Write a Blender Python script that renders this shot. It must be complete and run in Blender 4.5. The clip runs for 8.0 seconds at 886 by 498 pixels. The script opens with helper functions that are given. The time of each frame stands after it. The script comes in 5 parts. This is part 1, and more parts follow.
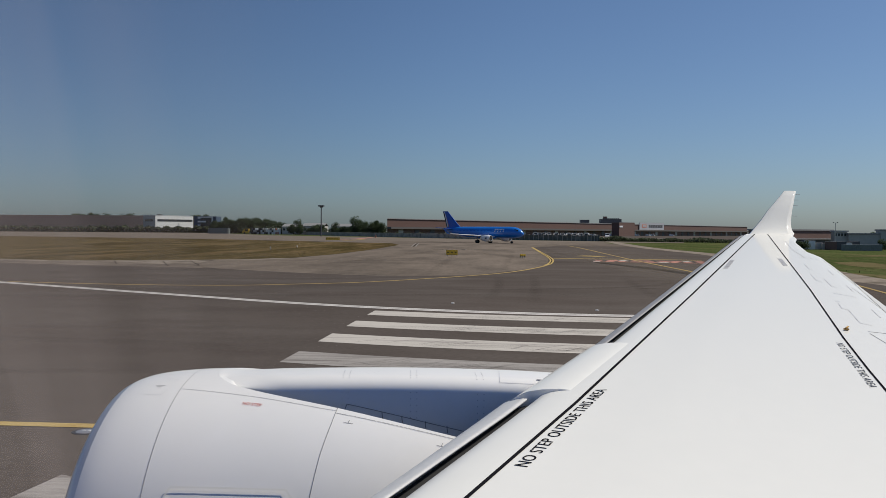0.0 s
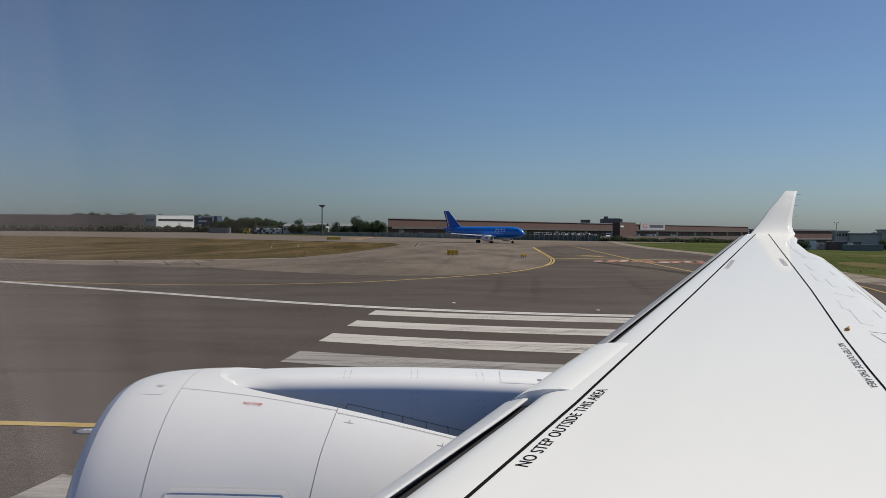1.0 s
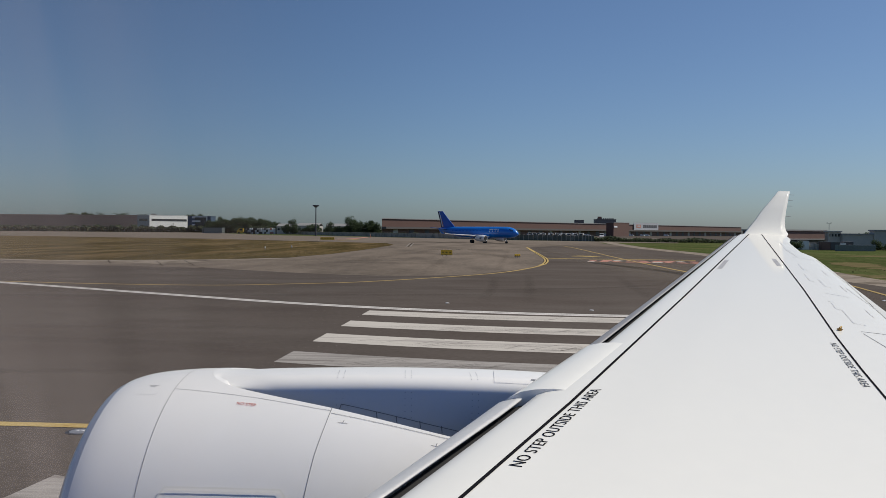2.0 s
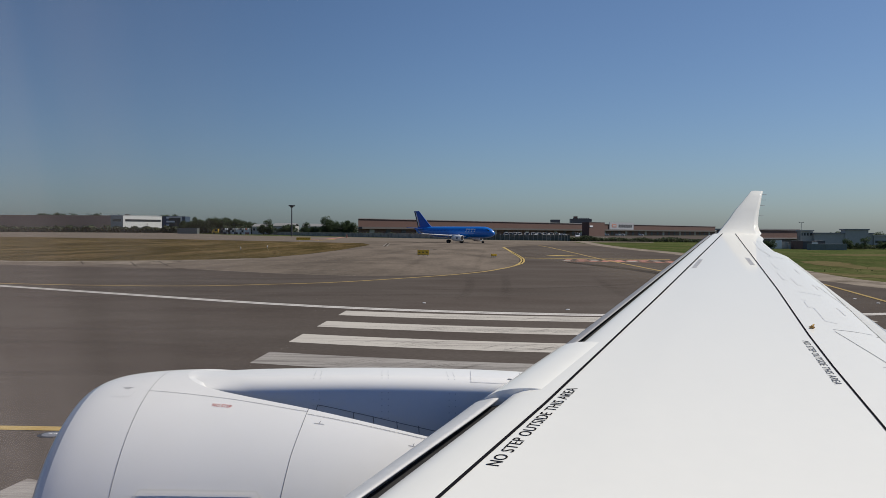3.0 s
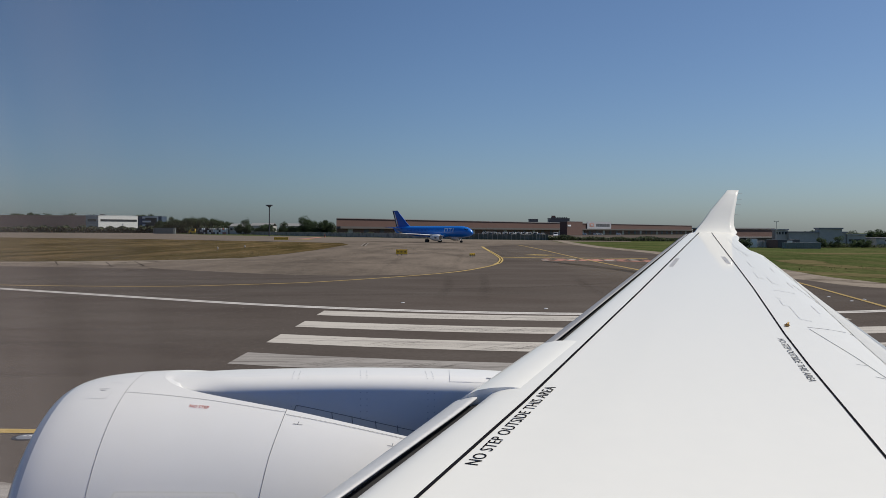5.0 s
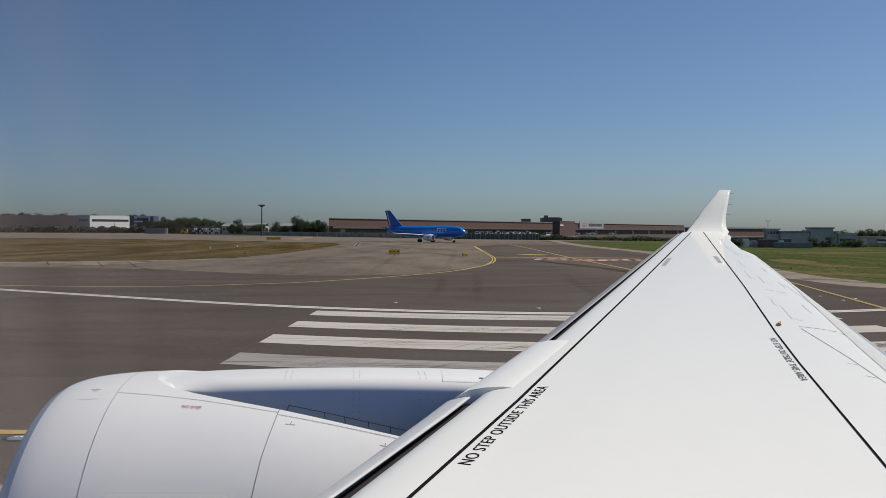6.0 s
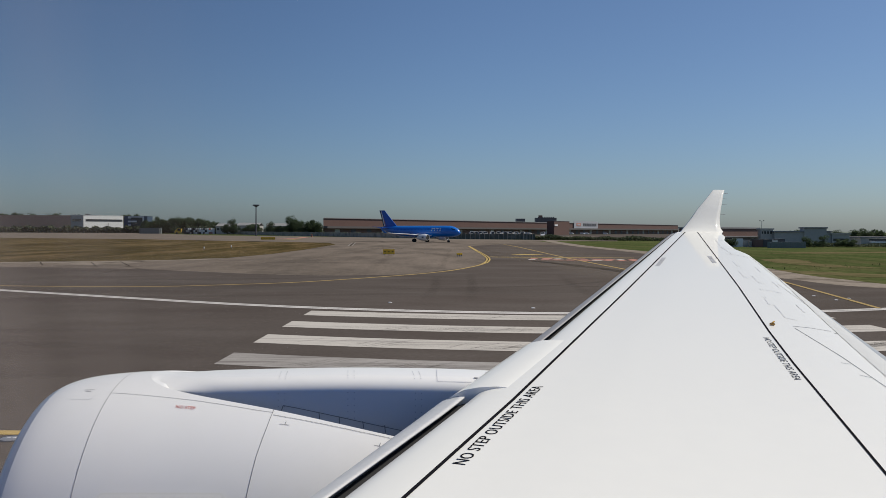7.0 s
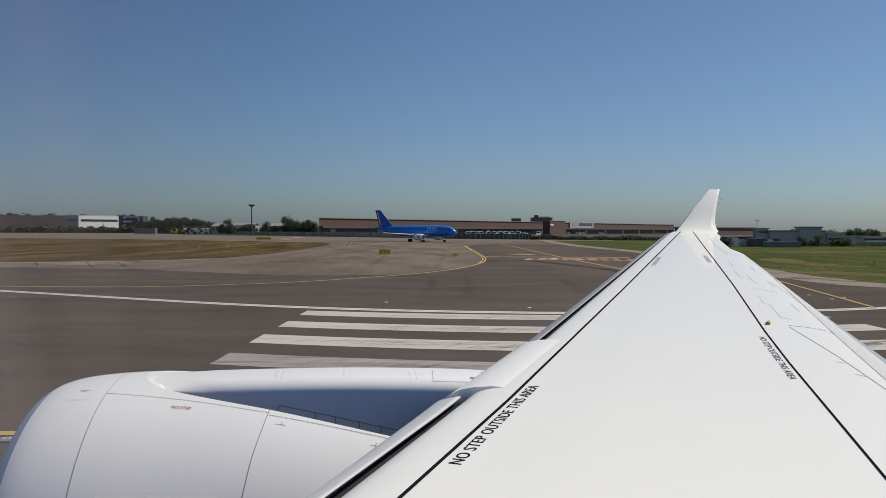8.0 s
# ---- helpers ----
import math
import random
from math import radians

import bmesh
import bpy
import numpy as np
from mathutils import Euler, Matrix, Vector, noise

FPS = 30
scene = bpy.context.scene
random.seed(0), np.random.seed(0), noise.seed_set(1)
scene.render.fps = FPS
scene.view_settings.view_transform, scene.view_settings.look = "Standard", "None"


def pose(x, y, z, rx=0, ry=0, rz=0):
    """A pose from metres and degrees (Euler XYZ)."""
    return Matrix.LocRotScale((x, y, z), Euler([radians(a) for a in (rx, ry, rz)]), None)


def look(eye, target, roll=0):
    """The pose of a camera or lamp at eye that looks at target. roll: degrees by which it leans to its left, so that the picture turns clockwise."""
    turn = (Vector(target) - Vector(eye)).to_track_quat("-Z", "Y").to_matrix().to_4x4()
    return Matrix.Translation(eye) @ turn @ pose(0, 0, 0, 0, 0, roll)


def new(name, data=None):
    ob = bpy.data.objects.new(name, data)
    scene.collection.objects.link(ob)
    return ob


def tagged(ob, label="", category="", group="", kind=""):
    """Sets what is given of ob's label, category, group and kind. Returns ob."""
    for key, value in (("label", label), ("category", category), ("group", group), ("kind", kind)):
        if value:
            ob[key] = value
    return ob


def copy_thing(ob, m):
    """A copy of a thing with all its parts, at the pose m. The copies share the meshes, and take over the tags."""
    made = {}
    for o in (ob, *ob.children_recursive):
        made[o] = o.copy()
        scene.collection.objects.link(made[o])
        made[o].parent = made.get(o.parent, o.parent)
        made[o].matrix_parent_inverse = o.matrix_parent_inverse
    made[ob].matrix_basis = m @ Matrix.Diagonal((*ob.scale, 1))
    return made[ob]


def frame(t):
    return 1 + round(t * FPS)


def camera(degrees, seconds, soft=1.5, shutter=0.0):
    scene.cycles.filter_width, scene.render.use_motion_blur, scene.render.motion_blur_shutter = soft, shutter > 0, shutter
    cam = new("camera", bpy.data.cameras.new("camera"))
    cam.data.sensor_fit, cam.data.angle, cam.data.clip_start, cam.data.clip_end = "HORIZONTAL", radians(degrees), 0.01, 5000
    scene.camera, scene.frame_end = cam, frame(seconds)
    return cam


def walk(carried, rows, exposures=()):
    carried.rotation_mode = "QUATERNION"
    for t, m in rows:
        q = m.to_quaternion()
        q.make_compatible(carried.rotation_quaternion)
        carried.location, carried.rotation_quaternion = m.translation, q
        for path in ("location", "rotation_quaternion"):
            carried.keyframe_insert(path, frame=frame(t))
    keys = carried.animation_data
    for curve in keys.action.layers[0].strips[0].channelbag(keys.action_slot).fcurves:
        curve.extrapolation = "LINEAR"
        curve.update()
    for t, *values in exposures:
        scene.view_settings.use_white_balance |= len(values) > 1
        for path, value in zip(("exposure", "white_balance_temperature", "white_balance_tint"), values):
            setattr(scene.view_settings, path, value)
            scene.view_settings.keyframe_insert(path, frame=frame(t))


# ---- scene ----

# ---------------------------------------------------------------- camera and walk
EYE = 3.8
cam = camera(54.0, 8.0, soft=0.7)
ROWS = [  # seconds, yaw, pitch, roll
    (0.0, 2.737, -1.167, 0.365),
    (0.5, 2.839, -1.180, 0.422),
    (1.0, 2.791, -1.180, 0.404),
    (2.5, 1.752, -1.162, 0.400),
    (3.0, 0.844, -1.165, 0.310),
    (3.5, 0.359, -1.164, 0.260),
    (4.0, 0.000, -1.162, 0.250),
    (4.5, -0.302, -1.177, 0.231),
    (6.0, -1.056, -1.202, 0.175),
    (6.5, -1.257, -1.205, 0.170),
    (7.0, -1.417, -1.207, 0.160),
    (7.5, -1.556, -1.220, 0.135),
    (8.0, -1.688, -1.222, 0.104),
]
walk(cam, [(t, pose(0, 0, EYE, 0, 0, yaw) @ pose(0, 0, 0, 90 + pitch) @ pose(0, 0, 0, 0, 0, roll))
           for t, yaw, pitch, roll in ROWS])

# ---------------------------------------------------------------- sky, sun, exposure
SUN_EL, SUN_AZ = 51.0, 74.0        # degrees above the horizon; degrees from +y towards +x
world = bpy.data.worlds.new("sky")
scene.world = world
world.use_nodes = True
wn = world.node_tree
sky = wn.nodes.new("ShaderNodeTexSky")
sky.sky_type = "NISHITA"
sky.sun_disc = False
sky.sun_elevation = radians(SUN_EL)
sky.sun_rotation = radians(SUN_AZ)
sky.altitude = 100
sky.air_density, sky.dust_density, sky.ozone_density = 0.85, 1.05, 3.0
tint = wn.nodes.new("ShaderNodeMix")
tint.data_type, tint.blend_type = "RGBA", "MULTIPLY"
tint.inputs[0].default_value = 1.0
tint.inputs[7].default_value = (0.82, 0.945, 1.08, 1)
wn.links.new(sky.outputs[0], tint.inputs[6])
wn.links.new(tint.outputs[2], wn.nodes["Background"].inputs[0])
wn.nodes["Background"].inputs[1].default_value = 0.0738
sun = new("sun", bpy.data.lights.new("sun", "SUN"))
sun.data.energy, sun.data.angle, sun.data.color = 3.95, radians(0.55), (1.0, 0.93, 0.81)
az, el = radians(SUN_AZ), radians(SUN_EL)
SUN_DIR = Vector((math.sin(az) * math.cos(el), math.cos(az) * math.cos(el), math.sin(el)))
sun.matrix_world = look(SUN_DIR * 50, (0, 0, 0))
scene.view_settings.exposure = 0.0


# ---------------------------------------------------------------- materials
def material(name, color, rough=0.6, metal=0.0, var=0.12, scale=1.0, fine=None, bump=0.0, bump_scale=40.0,
             second=None, mix=(0.45, 0.6), coat=0.0, spec=0.5, stretch=(1, 1, 1), island=0.0, rot=0.0, thin=0.0, blotch=0.0, coat_rough=0.12):
    """Colour varied by a coarse and a fine noise in world metres; second: another colour blended in patches."""
    m = bpy.data.materials.new(name)
    m.use_nodes = True
    nt = m.node_tree
    b = nt.nodes["Principled BSDF"]
    b.inputs["Roughness"].default_value = rough
    b.inputs["Metallic"].default_value = metal
    b.inputs["Coat Weight"].default_value = coat
    b.inputs["Coat Roughness"].default_value = coat_rough
    b.inputs["Specular IOR Level"].default_value = spec
    geo = nt.nodes.new("ShaderNodeNewGeometry")
    mp = nt.nodes.new("ShaderNodeMapping")
    mp.inputs["Scale"].default_value = stretch
    mp.inputs["Rotation"].default_value = (0, 0, radians(rot))
    nt.links.new(geo.outputs["Position"], mp.inputs["Vector"])

    def noise_node(s, detail=5.0, r=0.6):
        n = nt.nodes.new("ShaderNodeTexNoise")
        n.inputs["Scale"].default_value = s
        n.inputs["Detail"].default_value = detail
        n.inputs["Roughness"].default_value = r
        nt.links.new(mp.outputs[0], n.inputs["Vector"])
        return n.outputs["Fac"]

    def remap(src, lo, hi, a=0.25, z=0.75):
        n = nt.nodes.new("ShaderNodeMapRange")
        n.inputs["From Min"].default_value, n.inputs["From Max"].default_value = a, z
        n.inputs["To Min"].default_value, n.inputs["To Max"].default_value = lo, hi
        nt.links.new(src, n.inputs["Value"])
        return n.outputs[0]

    coarse = noise_node(scale)
    small = noise_node(fine or scale * 14)
    col = None
    if second:
        mixn = nt.nodes.new("ShaderNodeMix")
        mixn.data_type = "RGBA"
        mixn.inputs[6].default_value = (*color, 1)
        mixn.inputs[7].default_value = (*second, 1)
        nt.links.new(remap(coarse, 0, 1, *mix), mixn.inputs[0])
        col = mixn.outputs[2]
    hsv = nt.nodes.new("ShaderNodeHueSaturation")
    if col:
        nt.links.new(col, hsv.inputs["Color"])
    else:
        hsv.inputs["Color"].default_value = (*color, 1)
    add = nt.nodes.new("ShaderNodeMath")
    add.operation = "MULTIPLY"
    nt.links.new(remap(coarse, 1 - var * 0.6, 1 + var * 0.6), add.inputs[0])
    nt.links.new(remap(small, 1 - var, 1 + var), add.inputs[1])
    value = add.outputs[0]
    if island:
        more = nt.nodes.new("ShaderNodeMath")
        more.operation = "MULTIPLY"
        nt.links.new(value, more.inputs[0])
        nt.links.new(remap(geo.outputs["Random Per Island"], 1 - island, 1 + island, 0, 1), more.inputs[1])
        value = more.outputs[0]
    if blotch:
        broad = nt.nodes.new("ShaderNodeTexNoise")
        broad.inputs["Scale"].default_value = scale * 0.22
        broad.inputs["Detail"].default_value = 7.0
        broad.inputs["Roughness"].default_value = 0.72
        nt.links.new(mp.outputs[0], broad.inputs["Vector"])
        more = nt.nodes.new("ShaderNodeMath")
        more.operation = "MULTIPLY"
        nt.links.new(value, more.inputs[0])
        nt.links.new(remap(broad.outputs["Fac"], 1 - blotch, 1 + blotch, 0.32, 0.68), more.inputs[1])
        value = more.outputs[0]
    nt.links.new(value, hsv.inputs["Value"])
    nt.links.new(hsv.outputs[0], b.inputs["Base Color"])
    nt.links.new(remap(small, rough * 0.88, min(1, rough * 1.12)), b.inputs["Roughness"])
    if thin:
        tr = nt.nodes.new("ShaderNodeBsdfTranslucent")
        nt.links.new(hsv.outputs[0], tr.inputs["Color"])
        both = nt.nodes.new("ShaderNodeMixShader")
        both.inputs[0].default_value = thin
        nt.links.new(b.outputs[0], both.inputs[1])
        nt.links.new(tr.outputs[0], both.inputs[2])
        nt.links.new(both.outputs[0], nt.nodes["Material Output"].inputs["Surface"])
    if bump:
        bp = nt.nodes.new("ShaderNodeBump")
        bp.inputs["Strength"].default_value = bump
        bp.inputs["Distance"].default_value = 0.02
        nt.links.new(noise_node(bump_scale, 3.0), bp.inputs["Height"])
        nt.links.new(bp.outputs[0], b.inputs["Normal"])
    return m


WHITE = material("white_aircraft_paint", (0.80, 0.79, 0.735), 0.6, spec=0.12, var=0.008, scale=0.5, fine=9, coat=0.45, coat_rough=0.06)
COWL = material("white_cowl_paint", (0.835, 0.825, 0.795), 0.45, spec=0.35, var=0.012, scale=1.1, fine=9, coat=0.3, coat_rough=0.06)
SLAT = material("bare_slat_metal", (0.58, 0.58, 0.565), 0.40, metal=0.0, var=0.06, scale=2, fine=22)
FLAP = material("darkened_flap_grey", (0.38, 0.39, 0.385), 0.35, var=0.08, scale=2, fine=22)
FLAP_SHADING = material("flap_shading_grey", (0.56, 0.56, 0.535), 0.5, var=0.05, scale=2, fine=22)
SLAT_DARK = material("darker_slat_metal", (0.33, 0.32, 0.31), 0.5, metal=0.2, var=0.08, scale=2, fine=22)
LIP = material("polished_lip_metal", (0.55, 0.56, 0.58), 0.32, metal=0.5, var=0.04, scale=3)
# dark tone for openings and gaps; their shade is put into it
RECESS_DARK = material("dark_recess_shade", (0.055, 0.055, 0.058), 0.8, var=0.4, scale=5, spec=0.0)
GAP_SHADE = material("slat_gap_shade", (0.050, 0.050, 0.052), 0.8, var=0.3, scale=6, spec=0.0)
DARK_GREY = material("dark_blue_grey", (0.085, 0.09, 0.105), 0.7, var=0.15, scale=5, spec=0.1)
BLACK = material("black_walkway_paint", (0.014, 0.014, 0.017), 0.7, var=0.12, scale=6, spec=0.0)
SEAM = material("grey_panel_sealant", (0.22, 0.22, 0.23), 0.6, var=0.1, scale=9)
SEAM_PALE = material("pale_panel_sealant", (0.62, 0.62, 0.63), 0.5, var=0.1, scale=9)
STENCIL = material("grey_stencil_paint", (0.40, 0.40, 0.41), 0.6, var=0.1, scale=9)
RED = material("red_stencil_paint", (0.48, 0.07, 0.045), 0.5, var=0.1, scale=9)
BRASS = material("yellow_brass_fitting", (0.45, 0.26, 0.07), 0.4, metal=0.5, var=0.1, scale=40)
RUBBER = material("tyre_rubber", (0.02, 0.02, 0.02), 0.75, var=0.1, scale=5)
STEEL = material("grey_steel", (0.35, 0.35, 0.36), 0.45, metal=0.6, var=0.1, scale=4)
BLUE = material("blue_airline_paint", (0.004, 0.155, 0.58), 0.3, var=0.05, scale=0.2, coat=0.3)
FUSELAGE = material("blue_fuselage_paint", (0.012, 0.13, 0.58), 0.4, var=0.04, scale=0.3)
NAVY = material("deep_blue_fin_paint", (0.006, 0.085, 0.42), 0.35, var=0.05, scale=0.3)
CABIN_PANE = material("shaded_cabin_window", (0.005, 0.11, 0.45), 0.2, var=0.05)
GLASS_DARK = material("dark_cockpit_glass", (0.015, 0.018, 0.022), 0.12, var=0.05)
YELLOW_SIGN = material("yellow_sign_face", (0.74, 0.47, 0.04), 0.5, var=0.12, scale=3)
SIGN_TEXT = material("weathered_sign_lettering", (0.22, 0.14, 0.02), 0.5, var=0.1)
MARK_BLUE = material("pale_blue_airline_mark", (0.58, 0.66, 0.80), 0.4, var=0.05)
BLACK_SIGN = material("black_sign_paint", (0.02, 0.02, 0.02), 0.5, var=0.1)
ASPHALT = material("dark_runway_asphalt", (0.094, 0.079, 0.0705), 0.9, spec=0.0, var=0.18, blotch=0.18, scale=0.22, fine=11, bump=0.25,
                   bump_scale=60, second=(0.102, 0.0885, 0.0795), mix=(0.36, 0.66), stretch=(0.45, 0.8, 1), rot=4)
OLD_ASPHALT = material("pale_worn_asphalt", (0.190, 0.158, 0.131), 0.9, spec=0.0, var=0.15, blotch=0.22, scale=0.16, fine=3.2, bump=0.2,
                       bump_scale=40, second=(0.122, 0.103, 0.087), mix=(0.42, 0.62), stretch=(0.8, 0.2, 1), rot=-6)
TAXIWAY = material("pale_taxiway_concrete", (0.19, 0.16, 0.135), 0.9, spec=0.0, var=0.08, scale=0.05, fine=1.0,
                   second=(0.145, 0.122, 0.102), mix=(0.45, 0.65))
WHITE_MARK = material("worn_white_marking", (0.50, 0.468, 0.425), spec=0.0, rough=0.75, var=0.12, scale=0.8, fine=11, bump=0.2,
                      second=(0.27, 0.25, 0.235), mix=(0.52, 0.72), stretch=(0.25, 3.0, 1), rot=14)
EDGE_MARK = material("white_edge_line_paint", (0.56, 0.535, 0.51), spec=0.0, rough=0.75, var=0.12, scale=0.8, fine=11, second=(0.42, 0.40, 0.38), mix=(0.5, 0.75))
SCUFFED_MARK = material("scuffed_white_marking", (0.34, 0.32, 0.30), spec=0.0, rough=0.8, var=0.22, scale=0.9, fine=12, bump=0.2,
                        second=(0.16, 0.145, 0.135), mix=(0.46, 0.66), stretch=(0.22, 3.4, 1), rot=16)
SCUFF = material("rubber_scuff_on_paint", (0.17, 0.155, 0.145), spec=0.0, rough=0.8, var=0.3, scale=0.8, fine=9, second=(0.28, 0.265, 0.25), mix=(0.4, 0.6))
VERGE = material("pale_concrete_verge", (0.275, 0.235, 0.195), spec=0.0, rough=0.9, var=0.18, scale=0.3, fine=3, second=(0.125, 0.105, 0.085), mix=(0.45, 0.65))
CRACK = material("dark_crack_filler", (0.032, 0.028, 0.025), spec=0.0, rough=0.85, var=0.2, scale=1.0)
HANGAR = material("faded_brown_cladding", (0.55, 0.33, 0.255), 0.85, var=0.10, scale=0.03, fine=0.5)
YELLOW_MARK = material("worn_yellow_marking", (0.44, 0.33, 0.14), spec=0.0, rough=0.75, var=0.14, scale=0.9, fine=11,
                       second=(0.33, 0.22, 0.07), mix=(0.5, 0.75))
PALE_YELLOW = material("faded_yellow_marking", (0.37, 0.275, 0.13), spec=0.0, rough=0.8, var=0.14, scale=0.4, fine=6,
                       second=(0.30, 0.215, 0.10), mix=(0.45, 0.7))
RED_MARK = material("faded_red_marking", (0.47, 0.235, 0.19), spec=0.0, rough=0.8, var=0.16, scale=0.5, fine=5)
DRY_GRASS = material("dry_summer_grass", (0.080, 0.063, 0.028), 0.95, spec=0.0, blotch=0.34, var=0.55, scale=0.13, fine=1.5, bump=0.6,
                     bump_scale=6, second=(0.125, 0.088, 0.045), mix=(0.40, 0.66), stretch=(1.5, 0.22, 1))
GREEN_GRASS = material("green_airfield_grass", (0.066, 0.088, 0.030), 0.95, spec=0.0, blotch=0.2, var=0.5, scale=0.12, fine=1.8, bump=0.6,
                       bump_scale=6, second=(0.088, 0.082, 0.038), mix=(0.42, 0.70), stretch=(1.2, 0.3, 1), rot=25)
BARE_EARTH = material("dry_bare_earth", (0.135, 0.112, 0.058), 0.95, spec=0.0, var=0.35, scale=0.22, fine=2.0, stretch=(0.3, 0.9, 1),
                      second=(0.060, 0.066, 0.026), mix=(0.52, 0.68))
LEAF = material("dark_tree_foliage", (0.062, 0.090, 0.040), 0.8, var=0.3, scale=0.25, fine=2.0, island=0.45, thin=0.45)
HEDGE = material("dark_scrub_foliage", (0.080, 0.095, 0.050), 0.85, var=0.3, scale=0.2, fine=1.5, island=0.4, thin=0.4)
BARK = material("tree_bark", (0.09, 0.07, 0.05), 0.9, var=0.2, scale=2)
BRICK = material("red_brick_cladding", (0.120, 0.068, 0.055), 0.85, var=0.12, scale=0.06, fine=0.8)
BRICK_DARK = material("dark_brick_base", (0.155, 0.092, 0.076), 0.85, var=0.14, scale=0.08, fine=0.9)
ROOF = material("grey_flat_roof", (0.26, 0.25, 0.25), 0.8, var=0.1, scale=0.1)
CANOPY = material("dull_grey_canopy", (0.105, 0.094, 0.09), 0.8, var=0.12, scale=0.1)
GREY_WALL = material("grey_cladding", (0.42, 0.405, 0.375), 0.7, var=0.1, scale=0.1)
DARK_WALL = material("dark_cladding", (0.075, 0.075, 0.082), 0.6, var=0.1, scale=0.1)
PALE_ROOF = material("pale_shed_roof", (0.24, 0.24, 0.235), 0.8, var=0.12, scale=0.1)
WHITE_WALL = material("white_render_wall", (0.80, 0.79, 0.77), 0.7, var=0.05, scale=0.1)
BLUE_WALL = material("blue_cladding", (0.05, 0.08, 0.13), 0.6, var=0.1, scale=0.1)
PANE = material("dark_window_glass", (0.03, 0.035, 0.04), 0.15, var=0.1, scale=0.3)
CONCRETE = material("weathered_concrete", (0.42, 0.365, 0.30), 0.9, var=0.3, scale=0.25, fine=2.5, second=(0.20, 0.185, 0.16), mix=(0.42, 0.62))
TEAL = material("teal_container_paint", (0.17, 0.19, 0.18), 0.6, var=0.15, scale=0.3)
WEED = material("dry_grass_blades", (0.19, 0.150, 0.080), 0.9, spec=0.0, var=0.3, scale=0.3, island=0.45, thin=0.5)
GREEN_WEED = material("green_weed_blades", (0.105, 0.115, 0.046), 0.9, spec=0.0, var=0.3, scale=0.3, island=0.5, thin=0.5)
CAR_WHITE = material("white_vehicle_paint", (0.72, 0.72, 0.72), 0.35, var=0.04)
ORANGE = material("yellow_vehicle_paint", (0.55, 0.33, 0.02), 0.4, var=0.06)


def track_material(name, color, most):
    """A rubber film: thick along the middle of its strip, thinning out to both edges, and broken up by grain."""
    m = bpy.data.materials.new(name)
    m.use_nodes = True
    nt = m.node_tree
    b = nt.nodes["Principled BSDF"]
    b.inputs["Base Color"].default_value = (*color, 1)
    b.inputs["Roughness"].default_value = 0.9
    b.inputs["Specular IOR Level"].default_value = 0.0
    uv = nt.nodes.new("ShaderNodeUVMap")
    sep = nt.nodes.new("ShaderNodeSeparateXYZ")
    nt.links.new(uv.outputs[0], sep.inputs[0])

    def op(kind, a, c):
        n = nt.nodes.new("ShaderNodeMath")
        n.operation = kind
        for i, v in enumerate((a, c)):
            if isinstance(v, float):
                n.inputs[i].default_value = v
            else:
                nt.links.new(v, n.inputs[i])
        return n.outputs[0]
    bell = op("MULTIPLY", op("MULTIPLY", sep.outputs[1], op("SUBTRACT", 1.0, sep.outputs[1])), 4.0)
    ends = op("MULTIPLY", op("MULTIPLY", sep.outputs[0], op("SUBTRACT", 1.0, sep.outputs[0])), 4.0)
    geo = nt.nodes.new("ShaderNodeNewGeometry")
    grain = nt.nodes.new("ShaderNodeTexNoise")
    grain.inputs["Scale"].default_value = 0.7
    grain.inputs["Detail"].default_value = 8.0
    grain.inputs["Roughness"].default_value = 0.7
    nt.links.new(geo.outputs["Position"], grain.inputs["Vector"])
    rub = op("MULTIPLY", op("SUBTRACT", grain.outputs["Fac"], 0.22), most * 2.0)
    amount = op("MULTIPLY", op("MULTIPLY", bell, ends), rub)
    clear = nt.nodes.new("ShaderNodeBsdfTransparent")
    mixs = nt.nodes.new("ShaderNodeMixShader")
    clamp = nt.nodes.new("ShaderNodeClamp")
    nt.links.new(amount, clamp.inputs[0])
    nt.links.new(clamp.outputs[0], mixs.inputs[0])
    nt.links.new(clear.outputs[0], mixs.inputs[1])
    nt.links.new(b.outputs[0], mixs.inputs[2])
    nt.links.new(mixs.outputs[0], nt.nodes["Material Output"].inputs["Surface"])
    return m


